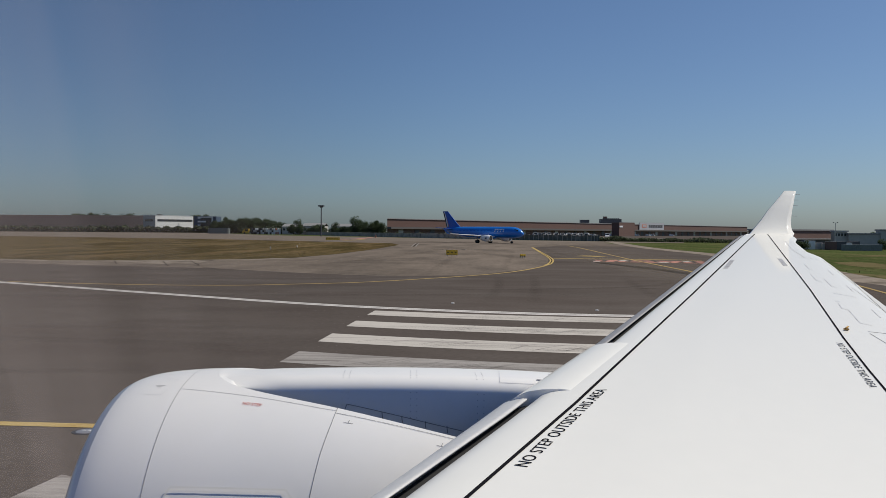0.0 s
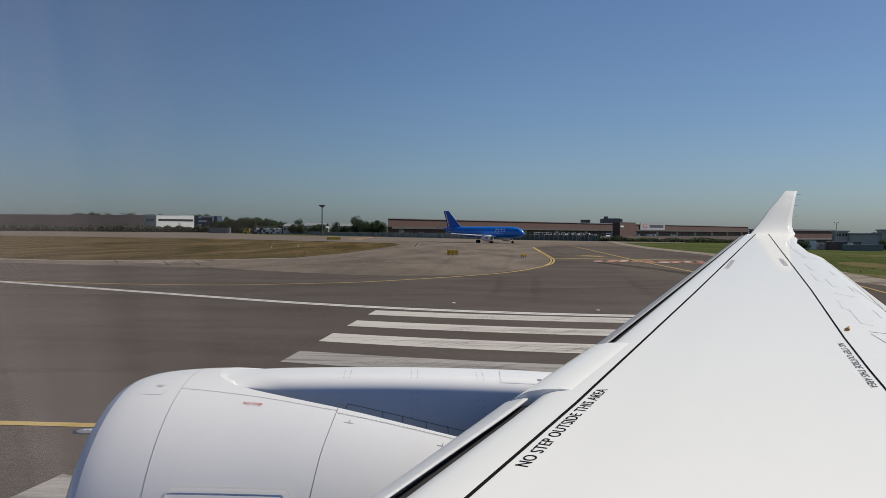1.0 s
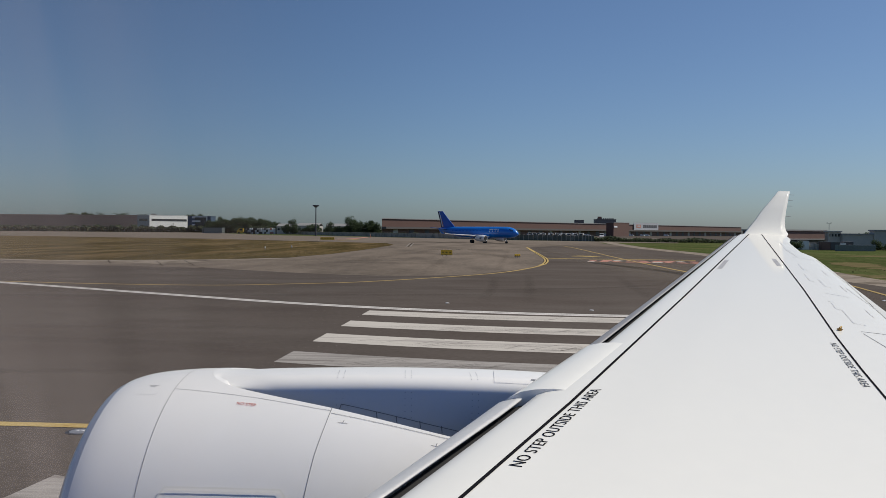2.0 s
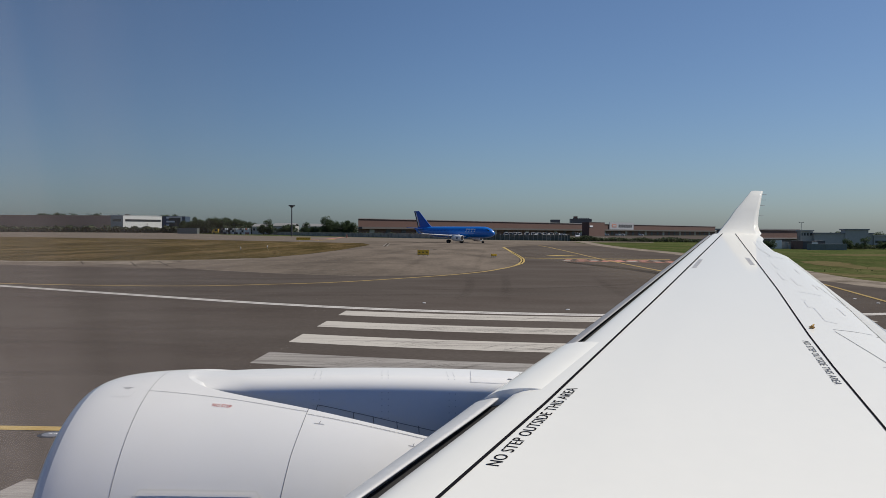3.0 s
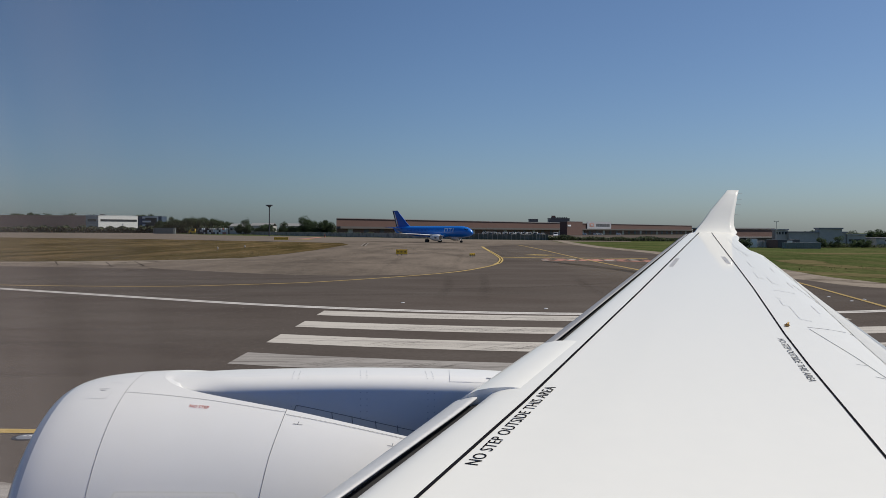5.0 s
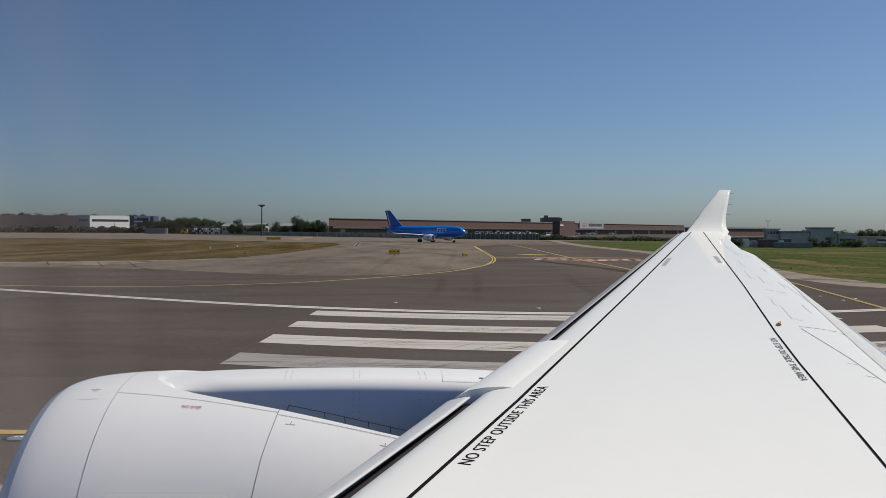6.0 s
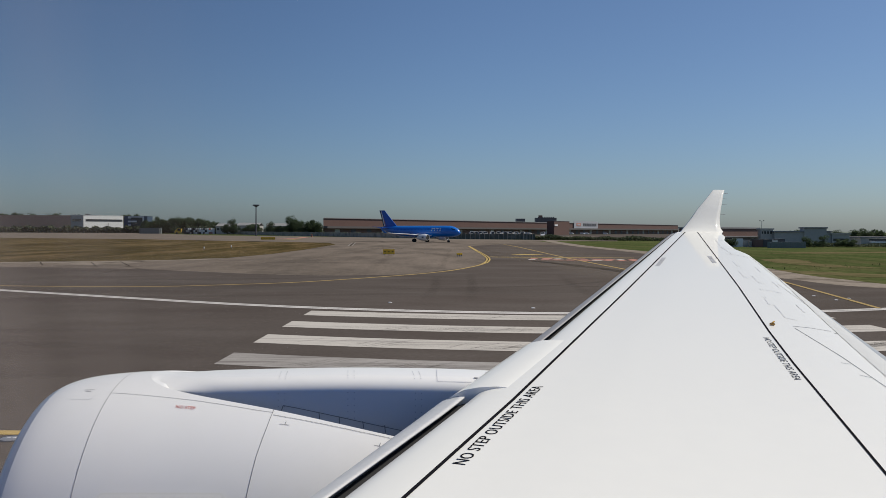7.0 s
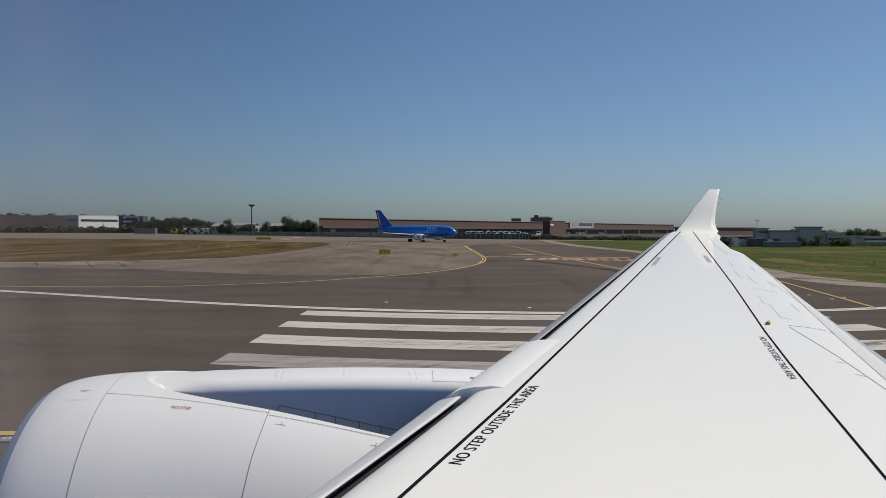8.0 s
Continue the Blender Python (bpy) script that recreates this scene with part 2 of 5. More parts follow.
def hazed_pane_material():
    """Clear acrylic; towards its forward edge a painted haze in upright streaks, which scatters, and a painted dimming.
    """
    m = bpy.data.materials.new("hazed_acrylic")
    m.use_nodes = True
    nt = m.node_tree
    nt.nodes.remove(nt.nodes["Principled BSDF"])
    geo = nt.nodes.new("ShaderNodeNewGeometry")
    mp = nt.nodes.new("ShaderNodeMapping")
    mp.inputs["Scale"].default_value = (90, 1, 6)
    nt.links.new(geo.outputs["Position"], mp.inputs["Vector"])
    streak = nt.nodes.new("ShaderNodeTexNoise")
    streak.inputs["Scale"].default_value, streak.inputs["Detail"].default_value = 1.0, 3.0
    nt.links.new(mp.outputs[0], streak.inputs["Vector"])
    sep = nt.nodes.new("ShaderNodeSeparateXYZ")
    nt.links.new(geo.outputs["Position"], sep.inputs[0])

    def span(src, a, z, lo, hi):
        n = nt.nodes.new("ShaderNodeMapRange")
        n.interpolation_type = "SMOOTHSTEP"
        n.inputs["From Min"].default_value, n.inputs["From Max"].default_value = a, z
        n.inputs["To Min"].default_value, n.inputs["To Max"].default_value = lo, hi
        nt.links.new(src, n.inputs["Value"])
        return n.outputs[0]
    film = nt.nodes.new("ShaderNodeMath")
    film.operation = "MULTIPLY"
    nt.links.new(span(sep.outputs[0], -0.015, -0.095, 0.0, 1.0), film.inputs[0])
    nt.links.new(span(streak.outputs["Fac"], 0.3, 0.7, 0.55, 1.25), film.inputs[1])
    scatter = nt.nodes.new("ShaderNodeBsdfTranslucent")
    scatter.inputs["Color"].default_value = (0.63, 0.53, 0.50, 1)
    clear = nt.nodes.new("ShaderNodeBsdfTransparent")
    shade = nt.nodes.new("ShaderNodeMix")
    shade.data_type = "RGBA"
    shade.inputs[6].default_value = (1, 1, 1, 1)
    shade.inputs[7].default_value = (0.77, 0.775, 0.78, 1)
    # dimming of the upper forward side, put into the pane to darken the sky
    side_dim = nt.nodes.new("ShaderNodeMath")
    side_dim.operation = "MULTIPLY"
    nt.links.new(span(sep.outputs[0], 0.012, -0.062, 0.0, 1.0), side_dim.inputs[0])
    nt.links.new(span(sep.outputs[2], EYE - 0.038, EYE + 0.002, 0.3, 1.0), side_dim.inputs[1])
    nt.links.new(side_dim.outputs[0], shade.inputs[0])
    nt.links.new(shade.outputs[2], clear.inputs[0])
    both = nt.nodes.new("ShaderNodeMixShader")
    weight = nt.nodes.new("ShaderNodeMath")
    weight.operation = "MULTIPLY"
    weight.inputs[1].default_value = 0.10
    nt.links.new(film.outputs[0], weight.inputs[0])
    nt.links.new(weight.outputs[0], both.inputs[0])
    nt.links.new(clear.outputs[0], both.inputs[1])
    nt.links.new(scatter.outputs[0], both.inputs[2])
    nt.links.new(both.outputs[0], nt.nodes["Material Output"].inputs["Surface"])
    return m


HAZED = hazed_pane_material()
RUBBER_TRACK = track_material("thin_rubber_film", (0.045, 0.039, 0.035), 0.15)
WASH_TRACK = track_material("pale_dusty_film", (0.24, 0.205, 0.17), 0.35)
DARK_PANEL = material("dark_greenish_concrete", (0.105, 0.115, 0.095), 0.9, var=0.35, scale=0.4, fine=3, second=(0.19, 0.185, 0.165), mix=(0.5, 0.75))
BOARD = material("weathered_signboard", (0.36, 0.37, 0.39), 0.6, var=0.06, scale=0.1)


# ---------------------------------------------------------------- building helpers
def finish(bm, name, mat, smooth=False):
    me = bpy.data.meshes.new(name)
    bmesh.ops.recalc_face_normals(bm, faces=bm.faces)
    bm.to_mesh(me)
    bm.free()
    me.materials.append(mat)
    if smooth:
        me.polygons.foreach_set("use_smooth", [True] * len(me.polygons))
        me.update()
    return me


def part(name, bm, mat, parent=None, label="", smooth=False):
    ob = new(name, finish(bm, name, mat, smooth))
    if parent:
        ob.parent = parent
        ob.matrix_parent_inverse = parent.matrix_world.inverted()
    return tagged(ob, label)


def empty(name, at, label, category, group="", turn=0.0):
    ob = new(name)
    ob.matrix_world = pose(*at, 0, 0, turn)
    bpy.context.view_layer.update()
    return tagged(ob, label, category, group)


def loft(sections, caps=True, closed=True):
    """A skin over rings of equally many points."""
    bm = bmesh.new()
    rings = [[bm.verts.new(p) for p in s] for s in sections]
    n = len(rings[0])
    for a, b in zip(rings, rings[1:]):
        for i in range(n if closed else n - 1):
            j = (i + 1) % n
            bm.faces.new((a[i], a[j], b[j], b[i]))
    if caps and closed:
        for ring in (rings[0], rings[-1]):
            for e in bm.faces.new(ring).edges:
                e.smooth = False
    return bm


def add_box(bm, lo, hi, m=None, bevel=0.0):
    made = bmesh.ops.create_cube(bm, size=1)["verts"]
    c = [(a + b) / 2 for a, b in zip(lo, hi)]
    s = [b - a for a, b in zip(lo, hi)]
    for v in made:
        v.co = Vector((v.co.x * s[0] + c[0], v.co.y * s[1] + c[1], v.co.z * s[2] + c[2]))
        if m:
            v.co = m @ v.co
    if bevel:
        edges = list({e for v in made for e in v.link_edges})
        bmesh.ops.bevel(bm, geom=edges, offset=bevel, segments=2, affect="EDGES")
    return bm


def box(lo, hi, m=None, bevel=0.0):
    return add_box(bmesh.new(), lo, hi, m, bevel)


def tube(a, b, r0, r1=None, sides=12):
    a, b = Vector(a), Vector(b)
    q = (b - a).to_track_quat("Z", "Y").to_matrix()
    r1 = r0 if r1 is None else r1
    ring = [Vector((math.cos(k * math.tau / sides), math.sin(k * math.tau / sides), 0)) for k in range(sides)]
    return loft([[a + q @ (p * r0) for p in ring], [b + q @ (p * r1) for p in ring]])


def lerp_table(table, x):
    if x <= table[0][0]:
        return table[0][1]
    for (x0, y0), (x1, y1) in zip(table, table[1:]):
        if x <= x1:
            return y0 + (y1 - y0) * (x - x0) / (x1 - x0)
    return table[-1][1]


def smooth_table(table, x):
    """Catmull-Rom through the table's values."""
    xs = [p[0] for p in table]
    if x <= xs[0]:
        return table[0][1]
    if x >= xs[-1]:
        return table[-1][1]
    i = max(k for k in range(len(xs) - 1) if xs[k] <= x)

    def slope(k):
        a, b = max(k - 1, 0), min(k + 1, len(xs) - 1)
        return (table[b][1] - table[a][1]) / (xs[b] - xs[a])
    h = xs[i + 1] - xs[i]
    u = (x - xs[i]) / h
    return ((2 * u**3 - 3 * u**2 + 1) * table[i][1] + (u**3 - 2 * u**2 + u) * h * slope(i)
            + (-2 * u**3 + 3 * u**2) * table[i + 1][1] + (u**3 - u**2) * h * slope(i + 1))


def spline(points, per=8):
    """A smooth line through a few points of the plan."""
    out = []
    pts = [Vector(p) for p in points]
    for i in range(len(pts) - 1):
        p0, p1, p2, p3 = pts[max(i - 1, 0)], pts[i], pts[i + 1], pts[min(i + 2, len(pts) - 1)]
        for k in range(per):
            u = k / per
            out.append(0.5 * (2 * p1 + (p2 - p0) * u + (2 * p0 - 5 * p1 + 4 * p2 - p3) * u * u
                              + (3 * p1 - p0 - 3 * p2 + p3) * u**3))
    return out + [pts[-1]]


def ribbon(line, width, z=0.0, lift=None, thick=0.0):
    """A strip of that width along a plan line; lift(x, y) gives the height of the surface it lies on."""
    bm = bmesh.new()
    line = [Vector(p[:2]) for p in line]
    rows = []
    for i, p in enumerate(line):
        d = (line[min(i + 1, len(line) - 1)] - line[max(i - 1, 0)]).normalized()
        n = Vector((-d.y, d.x)) * width / 2
        rows.append([bm.verts.new((q.x, q.y, z + (lift(q.x, q.y) if lift else 0))) for q in (p + n, p - n)])
    for a, b in zip(rows, rows[1:]):
        bm.faces.new((a[0], a[1], b[1], b[0]))
    if thick:
        bmesh.ops.solidify(bm, geom=bm.faces[:], thickness=thick)
    return bm


def sheet(points, z):
    bm = bmesh.new()
    bm.faces.new([bm.verts.new((x, y, z)) for x, y in points])
    bmesh.ops.triangulate(bm, faces=bm.faces[:])
    return bm


def ragged(points, step, amount, seed):
    """The same outline with an uneven edge."""
    rnd = random.Random(seed)
    out = []
    n = len(points)
    for i in range(n):
        a, b = Vector(points[i]), Vector(points[(i + 1) % n])
        length = (b - a).length
        k = max(1, min(60, int(length / step)))
        d = (b - a).normalized()
        for j in range(k):
            p = a + (b - a) * (j / k)
            s = rnd.uniform(-amount, amount)
            out.append((p.x - d.y * s, p.y + d.x * s))
    return out


def lettering(text, size, place, spacing=1.0):
    """Built-in font, laid out flat and then carried onto a surface by place(u, v)."""
    cu = bpy.data.curves.new("text", "FONT")
    cu.body, cu.size, cu.space_character = text, size, spacing
    cu.resolution_u = 3
    cu.offset = size * 0.004
    ob = new("text", cu)
    bpy.context.view_layer.update()
    me = bpy.data.meshes.new_from_object(ob.evaluated_get(bpy.context.evaluated_depsgraph_get()))
    bpy.data.objects.remove(ob)
    bm = bmesh.new()
    bm.from_mesh(me)
    bpy.data.meshes.remove(me)
    wide = max(v.co.x for v in bm.verts)
    for v in bm.verts:
        v.co = Vector(place(v.co.x, v.co.y, wide))
    return bm


def letters(bm):
    """The separate glyphs of a lettering."""
    seen, out = set(), []
    for v in bm.verts:
        if v in seen:
            continue
        island, stack = [], [v]
        seen.add(v)
        while stack:
            a = stack.pop()
            island.append(a)
            for e in a.link_edges:
                b = e.other_vert(a)
                if b not in seen:
                    seen.add(b)
                    stack.append(b)
        one = bmesh.new()
        made = {a: one.verts.new(a.co) for a in island}
        for f in {f for a in island for f in a.link_faces}:
            one.faces.new([made[a] for a in f.verts])
        out.append(one)
    bm.free()
    return out


# ---------------------------------------------------------------- ground and pavements
ground = tagged(part("ground", sheet([(-4200, -3000), (4200, -3000), (4200, 4200), (-4200, 4200)], -0.05), GREEN_GRASS),
                "flat green and yellowing airfield grass reaching the horizon", "ground", kind="structure")

runway_edge = [(-900, 420), (-120, 118), (-46, 91), (-27, 85), (-14, 75.5), (-7, 73.3), (-1, 75.5), (4.8, 90), (7.6, 104), (9.6, 131), (10.4, 165), (11.6, 212), (24, 250), (38.2, 230), (38.3, 154), (35.3, 110), (30.5, 73), (31.5, 68),
               (33, 60), (46, 55), (70, 48), (900, 40), (900, -300), (-900, -300)]
runway = tagged(part("runway", sheet(runway_edge, 0.0), ASPHALT), "dark brownish-grey worn runway asphalt", "runway",
                kind="structure")
apron_edge = ([(-900, 420), (-120, 130), (-52, 102.5), (-40, 106), (-31.5, 111.5), (-26.5, 120), (-24, 140), (-23, 170), (-23.3, 236),
               (-28.5, 267), (-40, 320), (0, 345), (44, 330), (41, 260), (39.5, 220), (39.7, 154), (36.5, 110), (31, 73),
               (31, 60), (-900, 60)])
tagged(part("pavement", sheet(apron_edge, -0.012), OLD_ASPHALT), "pale worn asphalt taxiway joining the runway",
               "pavement", kind="structure")
taxi_edge = [(-900, 1150), (-332, 1056), (-162, 650), (-67, 531), (-25, 470), (15, 398), (50, 367), (80, 355), (75, 330), (44, 326), (-28, 262), (-52.7, 285),
             (-111, 354), (-211, 415), (-900, 640)]
taxi = tagged(part("taxiway", sheet(taxi_edge, -0.024), TAXIWAY), "pale concrete taxiway behind the grass", "taxiway",
              kind="structure")
grass_edge = [(-900, 435), (-120, 131), (-52, 102.5), (-40, 106), (-31.5, 111.5), (-26.5, 120), (-24, 140), (-23, 170), (-23.3, 236),
              (-28.5, 267), (-52.7, 285), (-111, 354), (-211, 415), (-900, 640)]
grass = tagged(part("grass_field", sheet(ragged(grass_edge, 3.0, 0.35, 3), 0.012), DRY_GRASS),
               "dry yellow-brown summer grass between taxiway and runway", "grass", kind="structure")

# ---------------------------------------------------------------- painted markings


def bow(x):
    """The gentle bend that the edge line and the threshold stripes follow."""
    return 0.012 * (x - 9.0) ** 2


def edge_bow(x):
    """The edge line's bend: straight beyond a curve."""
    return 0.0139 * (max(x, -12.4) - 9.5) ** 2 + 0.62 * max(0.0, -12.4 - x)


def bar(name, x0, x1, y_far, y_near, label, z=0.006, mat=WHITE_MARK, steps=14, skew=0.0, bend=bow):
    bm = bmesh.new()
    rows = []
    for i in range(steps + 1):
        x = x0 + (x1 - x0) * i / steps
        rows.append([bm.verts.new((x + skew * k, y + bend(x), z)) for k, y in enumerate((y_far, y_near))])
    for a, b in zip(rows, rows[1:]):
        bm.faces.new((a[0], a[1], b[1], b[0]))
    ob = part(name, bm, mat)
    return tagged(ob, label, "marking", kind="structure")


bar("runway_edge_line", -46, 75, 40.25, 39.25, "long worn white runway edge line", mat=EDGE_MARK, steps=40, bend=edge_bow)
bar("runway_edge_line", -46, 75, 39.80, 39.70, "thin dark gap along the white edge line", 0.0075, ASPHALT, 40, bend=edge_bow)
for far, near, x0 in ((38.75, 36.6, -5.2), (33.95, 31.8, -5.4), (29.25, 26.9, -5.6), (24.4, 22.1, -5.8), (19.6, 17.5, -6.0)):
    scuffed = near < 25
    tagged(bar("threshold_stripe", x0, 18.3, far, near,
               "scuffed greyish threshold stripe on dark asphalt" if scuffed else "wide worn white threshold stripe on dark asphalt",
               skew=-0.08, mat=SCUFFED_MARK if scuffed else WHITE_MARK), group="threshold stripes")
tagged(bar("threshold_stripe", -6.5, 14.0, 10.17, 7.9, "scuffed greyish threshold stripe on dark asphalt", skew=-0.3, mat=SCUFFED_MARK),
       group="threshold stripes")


# thin tyre scuffs across the stripes
rnd = random.Random(8)
verts, faces = [], []
for k in range(1100):
    far, near = rnd.choice(((38.75, 36.6), (33.95, 31.8), (29.25, 26.9), (24.4, 22.1), (24.4, 22.1), (19.6, 17.5)))
    x = 13.5 - 18 * rnd.random() ** 1.4
    slant = rnd.choice((1.2, 1.3, 1.4, 1.5, 2.2, 0.4)) * rnd.uniform(0.9, 1.1)
    y0, y1 = near + (far - near) * rnd.uniform(0.02, 0.3), far - (far - near) * rnd.uniform(0.02, 0.4)
    half = rnd.uniform(0.005, 0.018)
    b = len(verts)
    for j in range(5):
        y = y0 + (y1 - y0) * j / 4
        xx = x + slant * (y - y0) * 1.6 + 0.05 * math.sin(j + k)
        w = half * (1.0, 1.3, 1.2, 1.0, 0.5)[j]
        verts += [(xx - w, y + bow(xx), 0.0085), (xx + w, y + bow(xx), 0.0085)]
    faces += [(b + 2 * j, b + 2 * j + 1, b + 2 * j + 3, b + 2 * j + 2) for j in range(4)]
me = bpy.data.meshes.new("tyre_scuffs")
me.from_pydata(verts, [], faces)
me.materials.append(SCUFF)
tagged(new("tyre_scuffs", me), "thin dark tyre scuffs across the white stripes", "marking", kind="stuff")

LEVEL = [0.010]


def line_mark(name, points, width, mat, label, per=8):
    LEVEL[0] += 0.0015
    return tagged(part(name, ribbon(spline(points, per), width, LEVEL[0]), mat), label, "marking", kind="structure")


line_mark("lead_line", [(-14, 16.55), (-9, 16.4), (-6, 16.3), (4, 16.05)], 0.33, YELLOW_MARK, "yellow taxi lead-in line on asphalt")
line_mark("taxi_line", [(-34, 60.6), (-26, 58.8), (-18.4, 58.5), (-13.5, 60.6), (-7.8, 65), (0.8, 78), (5.1, 90.5), (7.7, 103.6), (8.9, 116)],
          0.42, PALE_YELLOW, "faded yellow curved taxi centre line")
line_mark("taxi_line", [(7.1, 100.5), (7.75, 104), (8.95, 116), (9.7, 131.6), (10.5, 165), (11.6, 212)], 0.56, YELLOW_MARK,
          "bright yellow double taxi line near the hold")
line_mark("taxi_line", [(9.8, 126), (14.2, 124.6), (19.2, 124), (30, 122)], 1.3, YELLOW_MARK, "yellow hold line across the taxiway")
line_mark("taxi_line", [(7.75, 103.8), (8.95, 116), (9.7, 131.6), (10.5, 165)], 0.12, BLACK, "thin black gap between double yellow lines")
line_mark("taxi_line", [(15.2, 139.8), (17, 138.6), (18.6, 137.5)], 3.6, YELLOW_MARK, "short wide yellow marking on the taxiway")
line_mark("taxi_line", [(22.9, 241), (22.6, 201), (20.6, 128), (20.3, 105), (20.2, 85), (20.2, 78)], 0.4, PALE_YELLOW,
          "long straight yellow taxi line")
line_mark("taxi_line", [(28.2, 70), (27.1, 63.7), (24.9, 53), (22.7, 42.5)], 0.27, PALE_YELLOW, "faded yellow line beside the grass")
rnd = random.Random(4)
for k in range(26):
    row = k % 2
    x = 14.2 + k * 0.8
    y = (119.2 if row else 114.6) - (x - 14) * 0.27
    deep = rnd.uniform(0.9, 1.7)
    ob = part("hold_marking", box((x, y - deep, 0.004), (x + rnd.uniform(0.8, 1.5), y + deep, 0.0085)), RED_MARK if k % 5 else WHITE_MARK)
    tagged(ob, "faded red and white hold marking on asphalt", "marking", "hold markings", "structure")
line_mark("taxi_line", [(14, 113), (22, 111), (34, 107)], 0.5, RED_MARK, "thin faded red line across the taxiway")

# pale verges between pavement and grass
for pts, wide in ((([(-150, 141), (-90, 117.5), (-52, 101.5), (-40, 104.8), (-31.5, 110), (-27, 116)]), 3.2),
                  (([(52, 366), (46, 300), (40.5, 220), (40.2, 154), (36.8, 110), (32.0, 78), (31.6, 68), (33.0, 59), (44, 52), (70, 46)]), 4.2)):
    tagged(part("verge", ribbon(spline(pts, 8), wide, 0.004), VERGE), "pale cracked concrete verge beside the grass", "verge", kind="structure")

tagged(part("verge", sheet(ragged([(-49, 107.2), (-43.1, 106.6), (-36.4, 108.6), (-33, 101.5), (-32.6, 96), (-35.5, 94), (-38.5, 95.5), (-41.3, 98), (-44, 101), (-47, 104.2)], 0.8, 0.5, 23), 0.0046), VERGE),
       "pale broken concrete shoulder beside the grass", "verge", kind="structure")
# cracks and joints in the old pavement
rnd = random.Random(17)


def crack(a, b, width, wobble, name="pavement_crack"):
    a, b = Vector(a), Vector(b)
    n = max(4, int((b - a).length / 0.8))
    side = Vector((-(b - a).y, (b - a).x)).normalized()
    pts = [a + (b - a) * (k / n) + side * (rnd.uniform(-1, 1) * wobble) for k in range(n + 1)]
    return tagged(part(name, ribbon(pts, width, 0.0055), CRACK), "thin dark crack in the pavement", "crack", "pavement cracks", "structure")


for a, b, w in (((-45.2, 104.0), (-40.5, 94.0), 0.45), ((-39.5, 97.3), (-40.5, 102.6), 0.4), ((-40.5, 102.6), (-40.1, 104.5), 0.35), ((-38.7, 102.8), (-32.8, 88.8), 0.45), ((-36.1, 105.0), (-30.6, 91.9), 0.5), ((-31.3, 91.8), (-29.8, 90.5), 0.8), ((-28.4, 86.5), (-26.5, 84.7), 1.0), ((-35.4, 99.5), (-36.5, 104.9), 0.4), ((-33.1, 103.4), (-34.0, 107.2), 0.5), ((-27.7, 74.1), (-28.5, 82.7), 0.35),
                ((-24, 90), (-19, 97), 0.2), ((-16, 112), (4, 113), 0.22), ((-18, 128), (-4, 127), 0.24), ((-20, 80), (-10, 73), 0.15)):
    crack(a, b, w * 0.26, 0.07)



tracks = []


def track(points, width, mat=RUBBER_TRACK, label="faint dark tyre track on the pavement"):
    """A faint tyre band; u runs along it and v across it."""
    bm = bmesh.new()
    uv = bm.loops.layers.uv.new("uv")
    line = spline(points, 10)
    rows = []
    z = 0.0042 + 0.00012 * len(tracks)
    for i, q in enumerate(line):
        d = (line[min(i + 1, len(line) - 1)] - line[max(i - 1, 0)]).normalized()
        n = Vector((-d.y, d.x)) * width / 2
        rows.append([(bm.verts.new((v.x, v.y, z)), i / (len(line) - 1), k) for k, v in enumerate((q + n, q - n))])
    for a, b in zip(rows, rows[1:]):
        quad = (a[0], a[1], b[1], b[0])
        f = bm.faces.new([v for v, _, _ in quad])
        for loop, (_, u, v) in zip(f.loops, quad):
            loop[uv].uv = (u, v)
    tracks.append(tagged(part("tyre_track", bm, mat), label, "tyre track", "tyre tracks", "structure"))


for pts, wide in (([(6.3, 190), (3.7, 126), (2.6, 104), (2.0, 84)], 1.1), ([(1.2, 74), (1.0, 60.5), (0.2, 48)], 0.9), ([(-4.9, 150), (-4.85, 113), (-5.2, 84)], 1.1),
                  ([(4.4, 80), (4.0, 70), (3.4, 58), (2.6, 46)], 0.9), ([(12.0, 76), (10.8, 62), (10.0, 50)], 1.0), ([(-44, 45), (-24, 48.5), (-8, 51), (10, 54)], 1.8),
                  ([(-24, 119), (-14.5, 121.5), (-4, 118.5)], 4.0), ([(-21, 104), (-12, 103), (-2, 100)], 4.5), ([(-34, 65.5), (-20, 67), (-10, 69.5), (0, 75)], 1.6),
                  ([(13, 112), (17, 96), (19, 80), (19, 60)], 1.6), ([(25, 108), (23.5, 92), (22, 76), (18, 56)], 1.6), ([(8, 160), (13, 120), (17, 96), (20, 70)], 2.2),
                  ([(-30, 30.5), (-14, 29), (-7, 28)], 1.6), ([(-36, 35), (-18, 33), (-7, 33.6)], 1.3), ([(-28, 22), (-14, 22.5), (-6.5, 23)], 1.0),
                  ([(0, 230), (-8, 190), (-12, 150), (-16, 110)], 3.0), ([(-14, 200), (-2, 160), (4, 130), (6, 100)], 2.4), ([(14, 220), (13, 170), (14, 130)], 2.2),
                  ([(8, 61), (14, 58.5), (22, 58)], 1.4), ([(-6, 56), (4, 58), (12, 63), (17, 72)], 1.5)):
    track(pts, wide)
